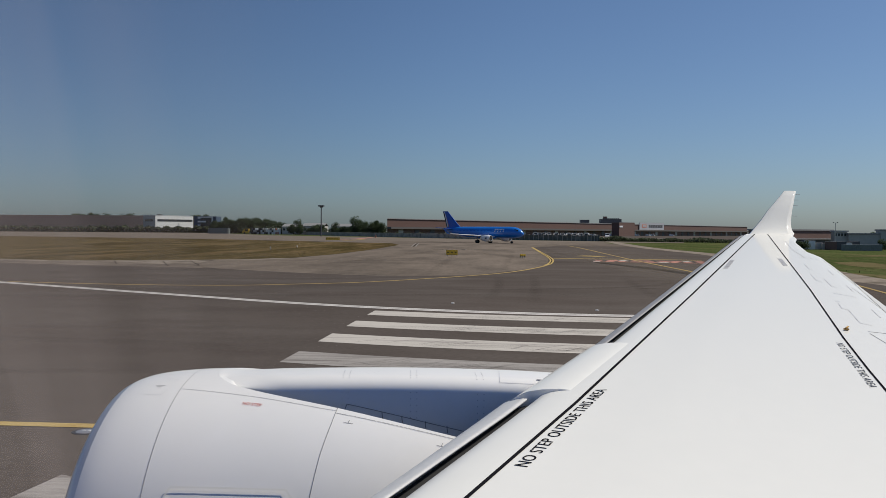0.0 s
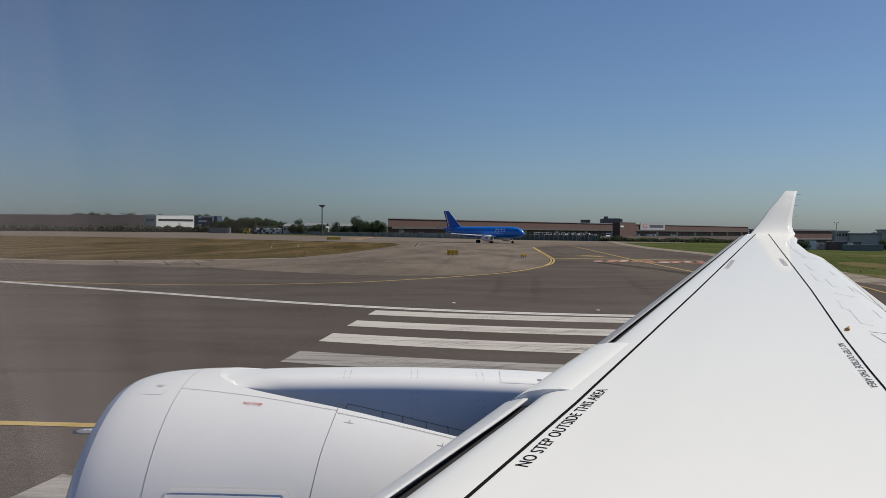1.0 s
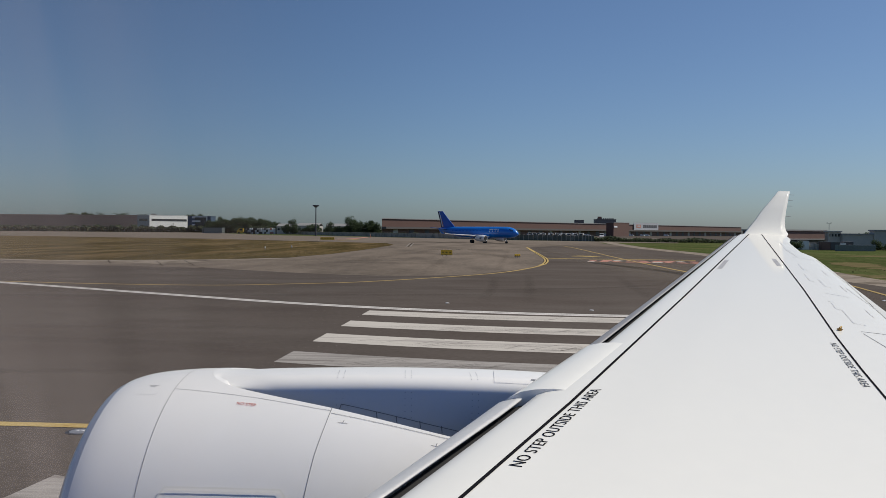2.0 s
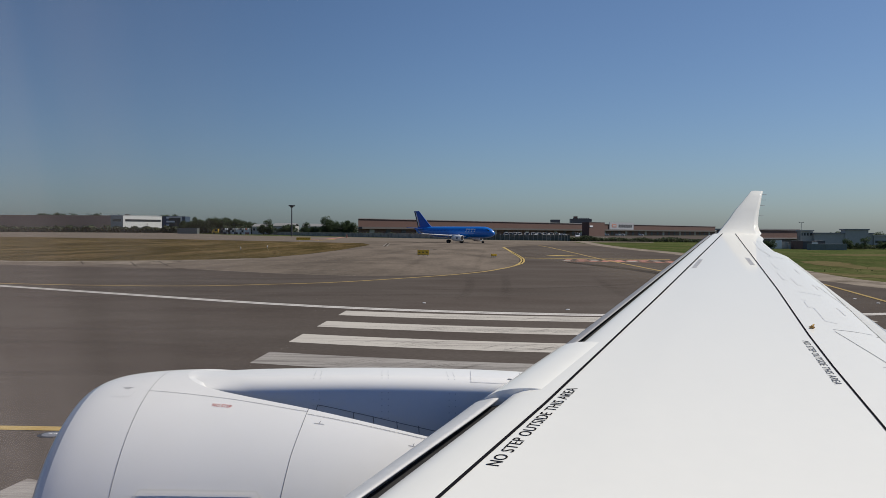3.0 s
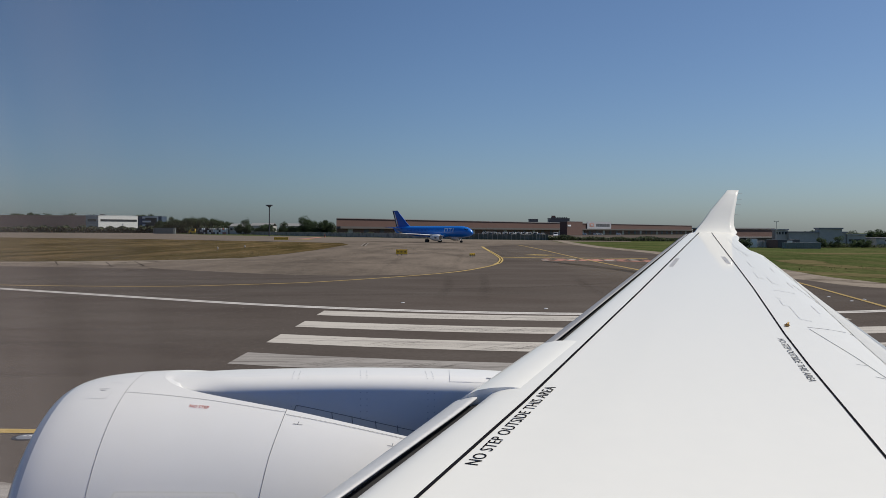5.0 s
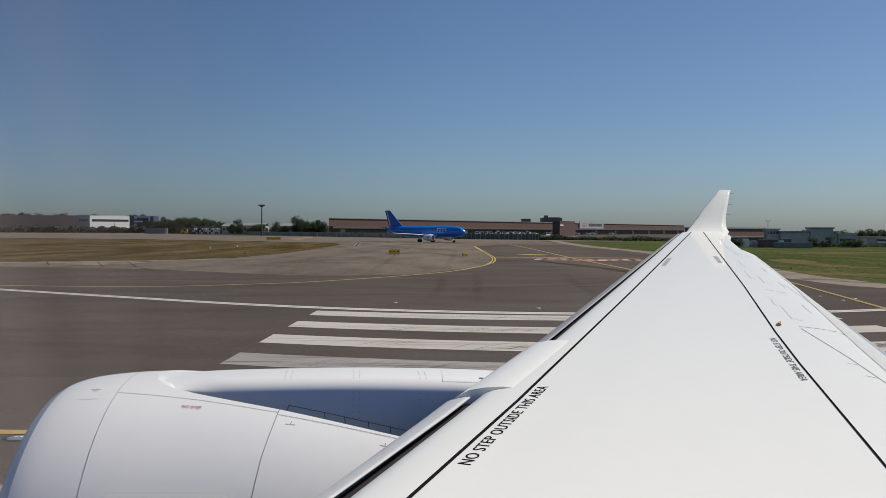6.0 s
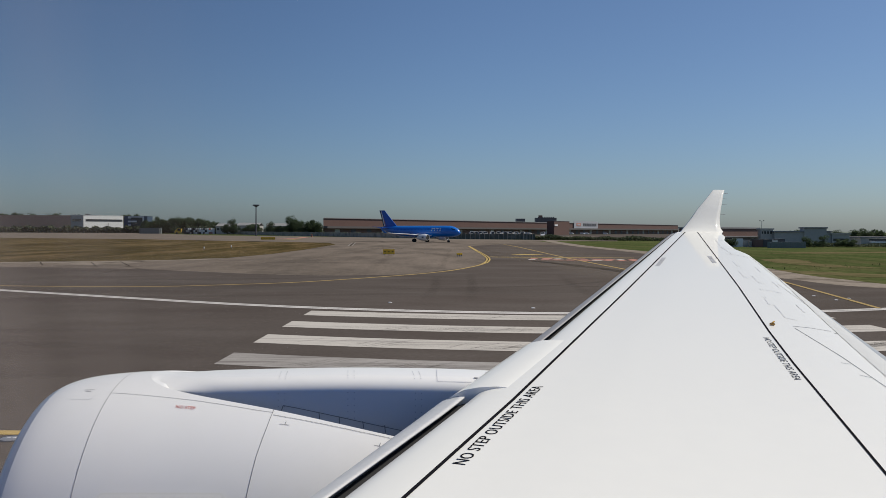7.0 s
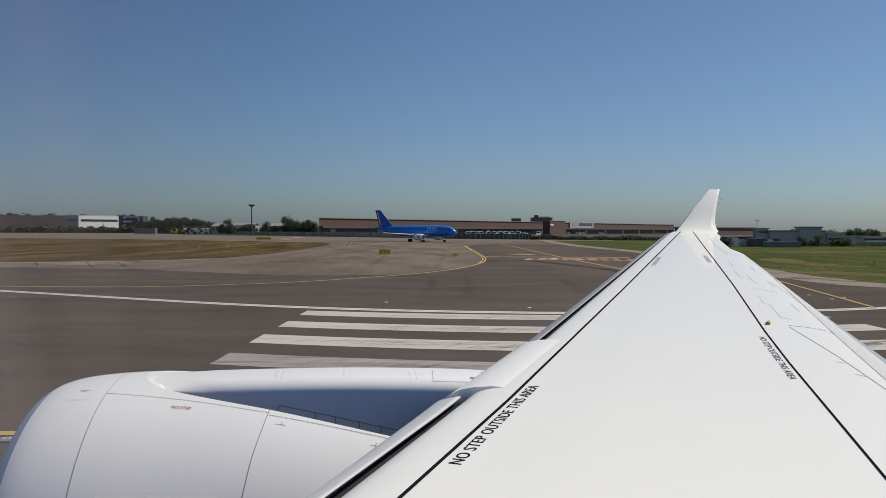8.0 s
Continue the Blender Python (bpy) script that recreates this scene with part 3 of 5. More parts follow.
for pts, wide in (([(-20, 90), (-13, 84), (-6, 82)], 3.5), ([(-26, 108), (-18, 112), (-8, 111)], 5.0), ([(-15, 150), (-6, 146), (4, 148)], 9.0), ([(-16, 190), (-4, 180), (6, 190)], 14.0),
                  ([(14, 100), (20, 88), (24, 70)], 4.0), ([(24, 300), (24, 200), (22, 110), (16, 30)], 16.0),
                  ([(12, 200), (15, 140), (18, 100), (20, 50)], 12.0)):
    track(pts, wide, WASH_TRACK, "pale dusty wash mark on the old pavement")
tagged(part("verge", ribbon(spline([(-24, 83), (-14, 75.7), (-8.5, 73.8)], 8), 0.32, 0.0048), VERGE), "thin pale joint between runway and taxiway", "verge", kind="structure")
for shift, mat, label in ((0.0, SCUFFED_MARK, "short white tick on the taxiway"), (0.5, BLACK, "short black tick on the taxiway"), (1.0, SCUFFED_MARK, "short white tick on the taxiway")):
    line_mark("taxi_line", [(-17.8 + shift, 211.5), (-19.6 + shift, 240), (-21.4 + shift, 270)], 0.2, mat, label)
line_mark("taxi_line", [(-62.7, 373), (-59.6, 402), (-61.0, 440), (-63.9, 489)], 3.2, RED_MARK, "faded red marking beside the long sign")
line_mark("taxi_line", [(-53.5, 330), (-52.6, 353), (-54.0, 390)], 2.2, PALE_YELLOW, "faded yellow marking beside the long sign")
# ---------------------------------------------------------------- the airliner that carries the camera
jet = empty("airliner", (1.0, -1.476, 0.0), "airliner with white wing and engine, slats out, on the runway", "aircraft")


def wing_le(y):
    ahead = 0.05 * min(1.0, max(0.0, (6.4 - y) / 1.4)) + 0.035 * min(1.0, max(0.0, (4.7 - y) / 1.4))
    return -0.30 - ahead + 0.394 * (y - 3.34)


def wing_te(y):
    inset = 0.11 * min(1.0, max(0.0, (y - 12.75) / 0.6)) * min(1.0, max(0.0, (15.6 - y) / 0.7))     # aileron, set in from the flap
    return 3.15 + 0.229 * (y - 5.36) - inset


UPPER = [(0.0, -0.030), (0.004, -0.020), (0.012, -0.013), (0.03, -0.007), (0.06, -0.003), (0.10, -0.001), (0.16, 0.0), (0.30, 0.003),
         (0.45, 0.002), (0.60, -0.001), (0.75, -0.005), (0.86, -0.011), (0.93, -0.020), (0.97, -0.031), (1.0, -0.046)]


def wing_z0(y):
    return 2.50 + 0.080 * y


def wing_top(x, y):
    """Height of the wing's upper skin."""
    a, b = wing_le(y), wing_te(y)
    s = min(1.0, max(0.0, (x - a) / (b - a)))
    return wing_z0(y) + smooth_table(UPPER, s) * (b - a)


def wing_section(y, s0=0.0, s1=1.0):
    a, b = wing_le(y), wing_te(y)
    c = b - a
    keys = [s for s, _ in UPPER if s0 < s < s1]
    keys = sorted({s0, s1, *keys, *[s0 + (s1 - s0) * k / 24 for k in range(25)]})
    top = [Vector((a + s * c, y, wing_z0(y) + smooth_table(UPPER, s) * c)) for s in keys]
    low = []
    for s in reversed(keys):
        depth = (0.012 + 0.42 * math.sqrt(max(0.0, min(1, s * 6 + 0.05))) * (1 - s) ** 0.8 * 0.26) * c
        low.append(Vector((a + s * c, y, wing_z0(y) + smooth_table(UPPER, s) * c - depth)))
    return top + low


ys = [-0.3 + 16.3 * k / 64 for k in range(65)]
wing = part("wing", loft([wing_section(y) for y in ys]), WHITE, jet, "glossy white swept wing", smooth=True)


def slat_section(y, wide, drop, gap):
    """A drooped leading-edge slat ahead of the wing's nose: upper skin, rounded nose, hollow back."""
    d = Vector((wing_le(y) - gap, y, wing_z0(y) - 0.012 * (wing_te(y) - wing_le(y)) + drop))
    out = Vector((-0.92, 0.393, 0))
    profile = [(0.0, 0.0), (0.15, -0.012), (0.32, -0.045), (0.5, -0.10), (0.68, -0.18), (0.84, -0.30), (0.95, -0.45), (1.0, -0.62),
               (0.96, -0.80), (0.82, -0.92), (0.62, -0.95), (0.55, -0.80), (0.50, -0.60), (0.36, -0.36), (0.18, -0.16), (0.0, -0.05)]
    return [d + out * (u * wide) + Vector((0, 0, w * wide)) for u, w in profile]


part("slat", loft([slat_section(y, 0.205 - 0.07 * t, -0.02, 0.047 + 0.015 * t)
                   for y, t in [(0.2 + 4.78 * k / 28, min(1.0, max(0.0, (4.5 - 4.78 * k / 28) / 1.4))) for k in range(29)]]), SLAT, jet,
     "extended grey leading-edge slat", smooth=True)
# outboard slat, in a darker grey than the inboard one
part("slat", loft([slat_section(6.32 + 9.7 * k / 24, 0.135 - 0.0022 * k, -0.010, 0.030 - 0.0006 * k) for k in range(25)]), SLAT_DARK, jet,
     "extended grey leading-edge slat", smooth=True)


def fairing_section(y, fade):
    """The fixed nose of the wing above the pylon."""
    c = wing_te(y) - wing_le(y)
    root = Vector((wing_le(y) + 0.085 * c, y, wing_z0(y) - 0.010))
    out = Vector((-1, 0.0, 0))
    reach = 0.085 * c + 0.18 * fade
    profile = [(0.0, -0.01), (0.12, 0.010), (0.25, 0.020), (0.5, 0.010), (0.7, -0.018), (0.85, -0.075), (0.94, -0.125), (0.99, -0.185), (1.0, -0.25),
               (0.97, -0.32), (0.88, -0.38), (0.6, -0.42), (0.0, -0.42)]
    return [root + out * (u * reach) + Vector((0, 0, w * 0.52)) for u, w in profile]


part("wing_fairing", loft([fairing_section(5.0 + 1.32 * k / 12, 1.0) for k in range(13)]), WHITE, jet,
     "white fixed wing nose above the engine pylon", smooth=True)

# winglet
WL = [  # leading x, trailing x, y, z
    (4.58, 5.46, 15.60, 3.700), (4.67, 5.53, 15.90, 3.738), (4.76, 5.60, 16.08, 3.762), (4.85, 5.66, 16.20, 3.795), (4.93, 5.65, 16.30, 3.86), (5.02, 5.66, 16.38, 3.94),
    (5.15, 5.70, 16.50, 4.06), (5.30, 5.76, 16.62, 4.23), (5.46, 5.83, 16.75, 4.37), (5.60, 5.89, 16.87, 4.50), (5.685, 5.935, 16.95, 4.575),
    (5.72, 5.96, 17.00, 4.606), (5.74, 5.965, 17.01, 4.616)]
secs = []
for i, (a, b, y, z) in enumerate(WL):
    p, q = WL[max(i - 1, 0)], WL[min(i + 1, len(WL) - 1)]
    up = Vector((0, q[2] - p[2], q[3] - p[3])).normalized()
    nor = Vector((0, up.z, -up.y))
    ring = []
    for s, h in ((0, 0), (0.04, 0.35), (0.15, 0.8), (0.35, 1), (0.6, 0.75), (0.85, 0.3), (1, 0.06), (1, -0.06), (0.85, -0.3), (0.6, -0.75), (0.35, -1),
                 (0.15, -0.8), (0.04, -0.35)):
        ring.append(Vector((a + (b - a) * s, y, z)) - nor * (h * 0.035 * (b - a)))
    secs.append(ring)
winglet = part("winglet", loft(secs), WHITE, jet, "upturned white winglet", smooth=True)
for k, (x, y, z) in enumerate(((5.925, 16.95, 4.55), (5.88, 16.86, 4.44), (5.83, 16.76, 4.33), (5.74, 16.57, 4.13))):
    part("static_wick", tube((x - 0.03, y, z), (x + 0.09, y, z - 0.004), 0.005, 0.003, 6), STEEL, winglet)
part("tip_light", tube((4.70, 15.95, 3.755), (4.82, 16.05, 3.775), 0.028, 0.012, 10), LIP, winglet, "small bright wingtip light cover", smooth=True)

# walkway lines and stencils on the upper skin
LINE1 = [(-1.42, 0.0), (-0.07, 3.34), (0.50, 4.72), (1.04, 6.10), (2.07, 8.73), (4.90, 16.05)]
LINE2 = [(1.09, 0.0), (1.94, 3.49), (2.436, 5.62), (2.690, 6.64), (3.345, 9.09), (5.13, 16.05)]


def dense(points, step=0.12):
    out = []
    for a, b in zip(points, points[1:]):
        a, b = Vector(a), Vector(b)
        k = max(1, int((b - a).length / step))
        out += [a + (b - a) * (j / k) for j in range(k)]
    return out + [Vector(points[-1])]


part("walkway_line", ribbon(dense(LINE1), 0.0195, 0.002, wing_top), BLACK, wing, "thin black walkway line")
part("walkway_line", ribbon(dense(LINE2), 0.0145, 0.002, wing_top), BLACK, wing, "thin black walkway line")


def on_wing(start, end, off=0.0):
    a, b = Vector(start), Vector(end)
    d = (b - a).normalized()
    n = Vector((-d.y, d.x))

    def place(u, v, wide):
        p = a + d * (u / wide * (b - a).length) + n * (v + off)
        return p.x, p.y, wing_top(p.x, p.y) + 0.0022
    return place


for size, ink, place in ((0.086, BLACK, on_wing((0.20, 3.69), (0.72, 4.99), 0.015)), (0.066, DARK_GREY, on_wing((2.555, 6.43), (2.25, 5.17)))):
    for glyph in letters(lettering("NO STEP OUTSIDE THIS AREA", size, place, 1.05)):
        part("stencil_letter", glyph, ink, wing, "black letter of the walkway warning")
for a, b in (((2.95, 10.80), (3.30, 11.75)), ((4.00, 12.0), (3.80, 11.18))):
    a, b = Vector(a), Vector(b)
    for k in range(5):
        p, q = a + (b - a) * (k / 5 + 0.02), a + (b - a) * (k / 5 + 0.205)
        part("stencil", ribbon([p, (p + q) / 2, q], 0.055, 0.002, wing_top), STENCIL, wing, "small grey stencil bar")


# panel joints behind the rear walkway line: spoilers, flaps and aileron
def joint(points, width=0.010, mat=SEAM_PALE, name="panel_joint"):
    return part(name, ribbon(dense(points, 0.1), width, 0.0018, wing_top), mat, wing)


def wing_at(s, y):
    return wing_le(y) + s * (wing_te(y) - wing_le(y)), y


joint([wing_at(0.965, 9.7), wing_at(0.965, 12.3)], 0.008)
joint([wing_at(0.915, 9.5), wing_at(0.94, 8.2), wing_at(0.945, 7.6), wing_at(0.94, 6.8)], 0.009)          # spoiler hinge cover
joint([wing_at(0.775, 8.93), wing_at(0.875, 8.75)], 0.010)                                               # chordwise spoiler gaps
joint([wing_at(0.785, 6.92), wing_at(0.845, 6.88), wing_at(0.905, 6.82)], 0.011, SEAM)
joint([wing_at(0.912, 6.76), wing_at(0.95, 6.70)], 0.020, SEAM)
joint([wing_at(0.786, 6.84), wing_at(0.85, 5.88), wing_at(0.888, 5.04), wing_at(0.91, 3.5), wing_at(0.92, 1.5)], 0.006, SEAM)
joint([wing_at(0.832, 5.68), wing_at(0.857, 5.66)], 0.007, SEAM)
joint([wing_at(0.850, 5.36), wing_at(0.874, 5.32)], 0.008, SEAM)
joint([wing_at(0.924, 5.76), wing_at(0.939, 5.50), wing_at(0.945, 4.9)], 0.006, SEAM)
joint([wing_at(0.755, 8.41), wing_at(0.778, 8.37)], 0.010)
joint([wing_at(0.765, 8.30), wing_at(0.762, 7.98), wing_at(0.784, 7.92), wing_at(0.784, 7.28), wing_at(0.821, 7.20)], 0.009)
for y, s0 in ((8.05, 0.885), (9.60, 0.896), (10.9, 0.89)):
    joint([wing_at(s0, y), wing_at(s0, y - 0.42)], 0.012)
for y, s0 in ((10.4, 0.74), (11.45, 0.752), (10.0, 0.80)):
    joint([wing_at(s0, y), wing_at(s0 + 0.004, y - 0.55)], 0.009)
    joint([wing_at(s0 + 0.004, y - 0.55), wing_at(s0 + 0.03, y - 0.62)], 0.010)
for y, s0, s1 in ((12.3, 0.74, 0.97), (13.3, 0.80, 1.0), (14.75, 0.76, 1.0)):
    joint([wing_at(s0, y), wing_at((s0 + s1) / 2, y - 0.10), wing_at(s1, y - 0.3)], 0.012)
joint([wing_at(0.82, 14.7), wing_at(0.80, 13.3), wing_at(0.80, 12.3)], 0.010)
FX, FYW = 2.83, 6.93
fitting = part("tie_down_fitting", box((FX - 0.018, FYW - 0.02, wing_top(FX, FYW) + 0.001), (FX + 0.018, FYW + 0.02, wing_top(FX, FYW) + 0.018), bevel=0.005), BRASS, wing,
               "small yellow brass tie-down fitting")
part("fitting_eye", tube((FX, FYW, wing_top(FX, FYW) + 0.018), (FX + 0.02, FYW + 0.01, wing_top(FX, FYW) + 0.03), 0.008, 0.006), BRASS, fitting)
# flap trailing strip, a shade lower than the skin
secs = []
for k in range(22):
    y = 0.3 + 12.0 * k / 21
    x, z = wing_te(y), wing_top(wing_te(y), y)
    w = 1.0 + 0.9 * min(1.0, max(0.0, (8.6 - y) / 3.0))
    secs.append([Vector((x - 0.02, y, z - 0.010)), Vector((x + 0.03 * w, y, z - 0.022)), Vector((x + 0.06 * w, y, z - 0.042)), Vector((x + 0.085 * w, y, z - 0.07)), Vector((x + 0.08 * w, y, z - 0.08)),
                 Vector((x - 0.02, y, z - 0.08))])
# the darker look of the drooping edge is put into this grey
part("flap", loft(secs), FLAP, jet, "pale grey drooped flap trailing edge", smooth=False)

# grey strip that puts the drooped flap's shading into colour, widening towards the root
bm = bmesh.new()
rows = []
for k in range(33):
    y = 0.4 + 9.9 * k / 32
    wide = lerp_table(((0.4, 0.34), (6.3, 0.205), (7.3, 0.17), (8.4, 0.12), (9.5, 0.075), (10.3, 0.02)), y)
    rows.append([bm.verts.new((x, y, wing_top(x, y) + 0.003)) for x in (wing_te(y) - wide, wing_te(y) - wide * 0.66, wing_te(y) - wide * 0.33, wing_te(y) - 0.002)])
for a, b in zip(rows, rows[1:]):
    for i in range(3):
        bm.faces.new((a[i], a[i + 1], b[i + 1], b[i]))
part("flap_shading_strip", bm, FLAP_SHADING, wing, "grey strip standing for the shading on the flap", smooth=True)

# engine
NY, NZ = 5.6, 1.70
K = 1.12                      # engine size: the tables below are for a cowl of 1.05 m radius
RAD = [(-2.10, 0.90), (-2.09, 0.935), (-2.06, 0.968), (-1.98, 1.005), (-1.85, 1.032), (-1.66, 1.050), (-1.35, 1.058), (-0.76, 1.054), (-0.3, 1.02),
       (0.2, 0.955), (0.8, 0.84), (1.35, 0.70)]


def nac_r(x):
    return smooth_table(RAD, x)


def nac(x, a, off=0.0):
    """A point of the cowl: a degrees from the top, towards the fuselage."""
    r = nac_r(x) + off
    return Vector((x * K, NY - r * K * math.sin(radians(a)), NZ + r * K * math.cos(radians(a))))


def nac_ring(x, r, n=72):
    return [Vector((x * K, NY - r * K * math.sin(k * math.tau / n), NZ + r * K * math.cos(k * math.tau / n))) for k in range(n)]


EDGE = [(-1.54, 0.0), (-1.52, 5.0), (-1.46, 11.0), (-1.35, 16.0), (-1.1, 21.5), (-0.76, 26.8), (-0.35, 32.3), (0.0, 36.0), (0.5, 38.5), (1.35, 41.0)]


def trough_ring(x, n=144):
    """A ring of the cowl whose crown is let down beside the pylon."""
    r, e = nac_r(x), smooth_table(EDGE, x)
    e = max(e, 0.4)
    angles = [-e + 2 * e * k / 24 for k in range(25)] + [e + (360 - 2 * e) * k / (n - 24) for k in range(1, n - 24)]
    ring = []
    for i, a in enumerate(angles):
        z, y = r * math.cos(radians(a)), r * math.sin(radians(a))
        if 0 < i < 24:
            z = min(z, r * math.cos(radians(e)) - 0.30 * min(1.0, (e - abs(a)) / 6.0) * max(0.0, min(1.0, (e - 14.0) / 12.0)))
        ring.append(Vector((x * K, NY - y * K, NZ + z * K)))
    return ring


SEAM1, SEAM2 = -1.66, -0.765
xs1 = [-2.015 + (SEAM1 + 2.015) * k / 12 for k in range(13)]
xs2 = [SEAM1 + (SEAM2 - SEAM1) * k / 60 for k in range(61)]
xs3 = [SEAM2 + (1.35 - SEAM2) * k / 16 for k in range(17)]
engine = part("engine_inlet_cowl", loft([nac_ring(x, nac_r(x)) for x in xs1], caps=False), COWL, jet, "white engine inlet cowl", smooth=True)
part("inlet_lip", loft([nac_ring(x, r) for x, r in ((-2.015, nac_r(-2.015)), (-2.04, nac_r(-2.04)), (-2.065, nac_r(-2.065)), (-2.09, 0.930), (-2.10, 0.895), (-2.085, 0.86),
                                                    (-2.02, 0.825), (-1.9, 0.80), (-1.5, 0.80), (-1.2, 0.82))], caps=False), LIP, engine,
     "polished metal inlet lip", smooth=True)
part("fan", loft([nac_ring(-1.2, 0.82), nac_ring(-1.2, 0.3), nac_ring(-1.55, 0.05)], caps=True), RECESS_DARK, engine, "dark engine fan")
rings2, rings3 = [trough_ring(x) for x in xs2], [trough_ring(x) for x in xs3]
fan_cowl = part("fan_cowl", loft([r[24:] + r[:1] for r in rings2], closed=False), COWL, jet, "white fan cowl door", smooth=True)
rear_cowl = part("reverser_cowl", loft([r[24:] + r[:1] for r in rings3], closed=False), COWL, jet, "white thrust reverser cowl", smooth=True)
part("trough_lip", loft([r[:25] for r in rings2[:24]], closed=False), COWL, fan_cowl, smooth=True)
# trough floor coloured dark: the shade beside the pylon is put into it
part("trough_shade", loft([r[:25] for r in rings2[23:]], closed=False), DARK_GREY, fan_cowl, "dark floor standing for the shade beside the pylon")
part("trough_shade", loft([r[:25] for r in rings3], closed=False), DARK_GREY, rear_cowl, "dark floor standing for the shade beside the pylon")
part("exhaust_nozzle", loft([nac_ring(1.30, 0.70), nac_ring(1.35, 0.5), nac_ring(1.9, 0.3)], caps=False), STEEL, rear_cowl, "grey exhaust nozzle", smooth=True)


def cowl_line(points, width, mat, parent, name="panel_joint", label="", lift=0.0016, per=14):
    """A thin strip along (x, degrees) points of the cowl."""
    bm = bmesh.new()
    pts = []
    for (x0, a0), (x1, a1) in zip(points, points[1:]):
        pts += [(x0 + (x1 - x0) * k / per, a0 + (a1 - a0) * k / per) for k in range(per)]
    pts.append(points[-1])
    pos = [nac(x, a, lift) for x, a in pts]
    rows = []
    for i, p in enumerate(pos):
        d = (pos[min(i + 1, len(pos) - 1)] - pos[max(i - 1, 0)]).normalized()
        up = Vector((0, p.y - NY, p.z - NZ)).normalized()
        side = d.cross(up).normalized() * width / 2
        rows.append((bm.verts.new(p + side), bm.verts.new(p - side)))
    for a, b in zip(rows, rows[1:]):
        bm.faces.new((a[0], a[1], b[1], b[0]))
    return part(name, bm, mat, parent, label)


cowl_line([(SEAM1, -10), (SEAM1, 100)], 0.0028, SEAM, engine, per=40)
cowl_line([(SEAM2, 26.5), (-0.782, 34), (-0.81, 44), (-0.84, 60), (-0.87, 100)], 0.0032, SEAM, fan_cowl, per=40)
cowl_line([(SEAM1, 17.6), (-1.2, 22.6), (-0.85, 27.2), (SEAM2, 28.0)], 0.0026, SEAM, fan_cowl)
cowl_line([(SEAM2, 29), (-0.35, 33.6), (-0.10, 36.2)], 0.003, SEAM, rear_cowl)
cowl_line([(-0.72, 32.6), (-0.67, 32.9)], 0.003, SEAM, rear_cowl, per=3)
cowl_line([(-0.69, 31.6), (-0.695, 32.8)], 0.003, SEAM, rear_cowl, per=3)
cowl_line([(-0.235, 38.6), (-0.18, 38.9)], 0.003, SEAM, rear_cowl, per=3)
cowl_line([(-0.205, 37.6), (-0.21, 38.8)], 0.003, SEAM, rear_cowl, per=3)
cowl_line([(-1.865, 19.5), (-1.80, 20.3), (-1.755, 20.6), (-1.745, 20.0), (-1.735, 17.5)], 0.003, SEAM_PALE, engine)
cowl_line([(-1.80, 9.0), (-1.735, 9.8), (-1.722, 10.2), (-1.722, 11.2)], 0.003, SEAM_PALE, engine)
cowl_line([(-1.70, 4.0), (-1.77, 3.6), (-1.84, 3.8)], 0.003, SEAM_PALE, engine)
cowl_line([(-1.825, 14.0), (-1.765, 14.7)], 0.004, SEAM, engine, "stencil", "tiny grey stencil bar", per=3)
cowl_line([(-1.812, 15.1), (-1.78, 15.5)], 0.004, SEAM, engine, "stencil", "tiny grey stencil bar", per=3)


def on_cowl(x0, a0, length, tilt):
    def place(u, v, wide):
        s = u / wide * length
        return nac(x0 + s, a0 + tilt * s - math.degrees(v / 1.05), 0.0018)
    return place


for glyph in letters(lettering("NO STEP", 0.034, on_cowl(-1.278, 26.2, 0.105, 8.0), 1.05)):
    part("stencil_letter", glyph, RED, fan_cowl, "small red letter of the NO STEP stencil")
# pressed surround of the cowl vent
cowl_line([(-1.55, 58), (-1.52, 54.2), (-0.95, 54.4), (-0.90, 58)], 0.010, WHITE, fan_cowl, "vent_rim", "raised white vent rim", 0.012)
# flat dark patch for the shade inside the vent; no opening is cut
bm = bmesh.new()
rows = [[bm.verts.new(nac(-1.51 + 0.57 * k / 8, a, 0.010)) for a in (58.6, 60.0, 62.0)] for k in range(9)]
for a, b in zip(rows, rows[1:]):
    for i in range(2):
        bm.faces.new((a[i], a[i + 1], b[i + 1], b[i]))
part("vent_shade", bm, RECESS_DARK, fan_cowl, "dark patch for the shaded vent")

# pylon: a broad hump with steep flanks
PYL_Z = [(-1.60, 1.0525), (-1.54, 1.0555), (-1.50, 1.0525), (-1.46, 1.0495), (-1.40, 1.0475), (-1.15, 1.0560), (-0.8, 1.0645), (-0.45, 1.0695), (-0.1, 1.0670), (0.3, 1.0560), (1.0, 1.01), (1.6, 0.92)]


def cowl_edge(x):
    """Half width and height of the opening in the cowl."""
    e = radians(smooth_table(EDGE, x))
    return 1.03 * nac_r(x) * math.sin(e), nac_r(x) * math.cos(e)


def pylon_w(x):
    """Half width of the pylon: the cowl's edge at its nose, a slim blade further back."""
    w = cowl_edge(x)[0]
    return 0.002 + w / (1 + (w / 0.232) ** 12) ** (1 / 12)


def pylon_shape(x):
    """Crest height, foot height, half width, and the shoulder's width and drop at x."""
    top, w, (edge, low) = smooth_table(PYL_Z, x), pylon_w(x), cowl_edge(x)
    low -= 0.25 * min(1.0, max(0.0, (edge - w + 0.002) / 0.03))
    b = min(1.0, max(0.0, (x + 1.54) / 0.38))
    return top, low, w, w * 0.95 * (1 - b) + min(0.12, 0.9 * w) * b, min(0.022 + 0.058 * b, max(0.001, top - low))


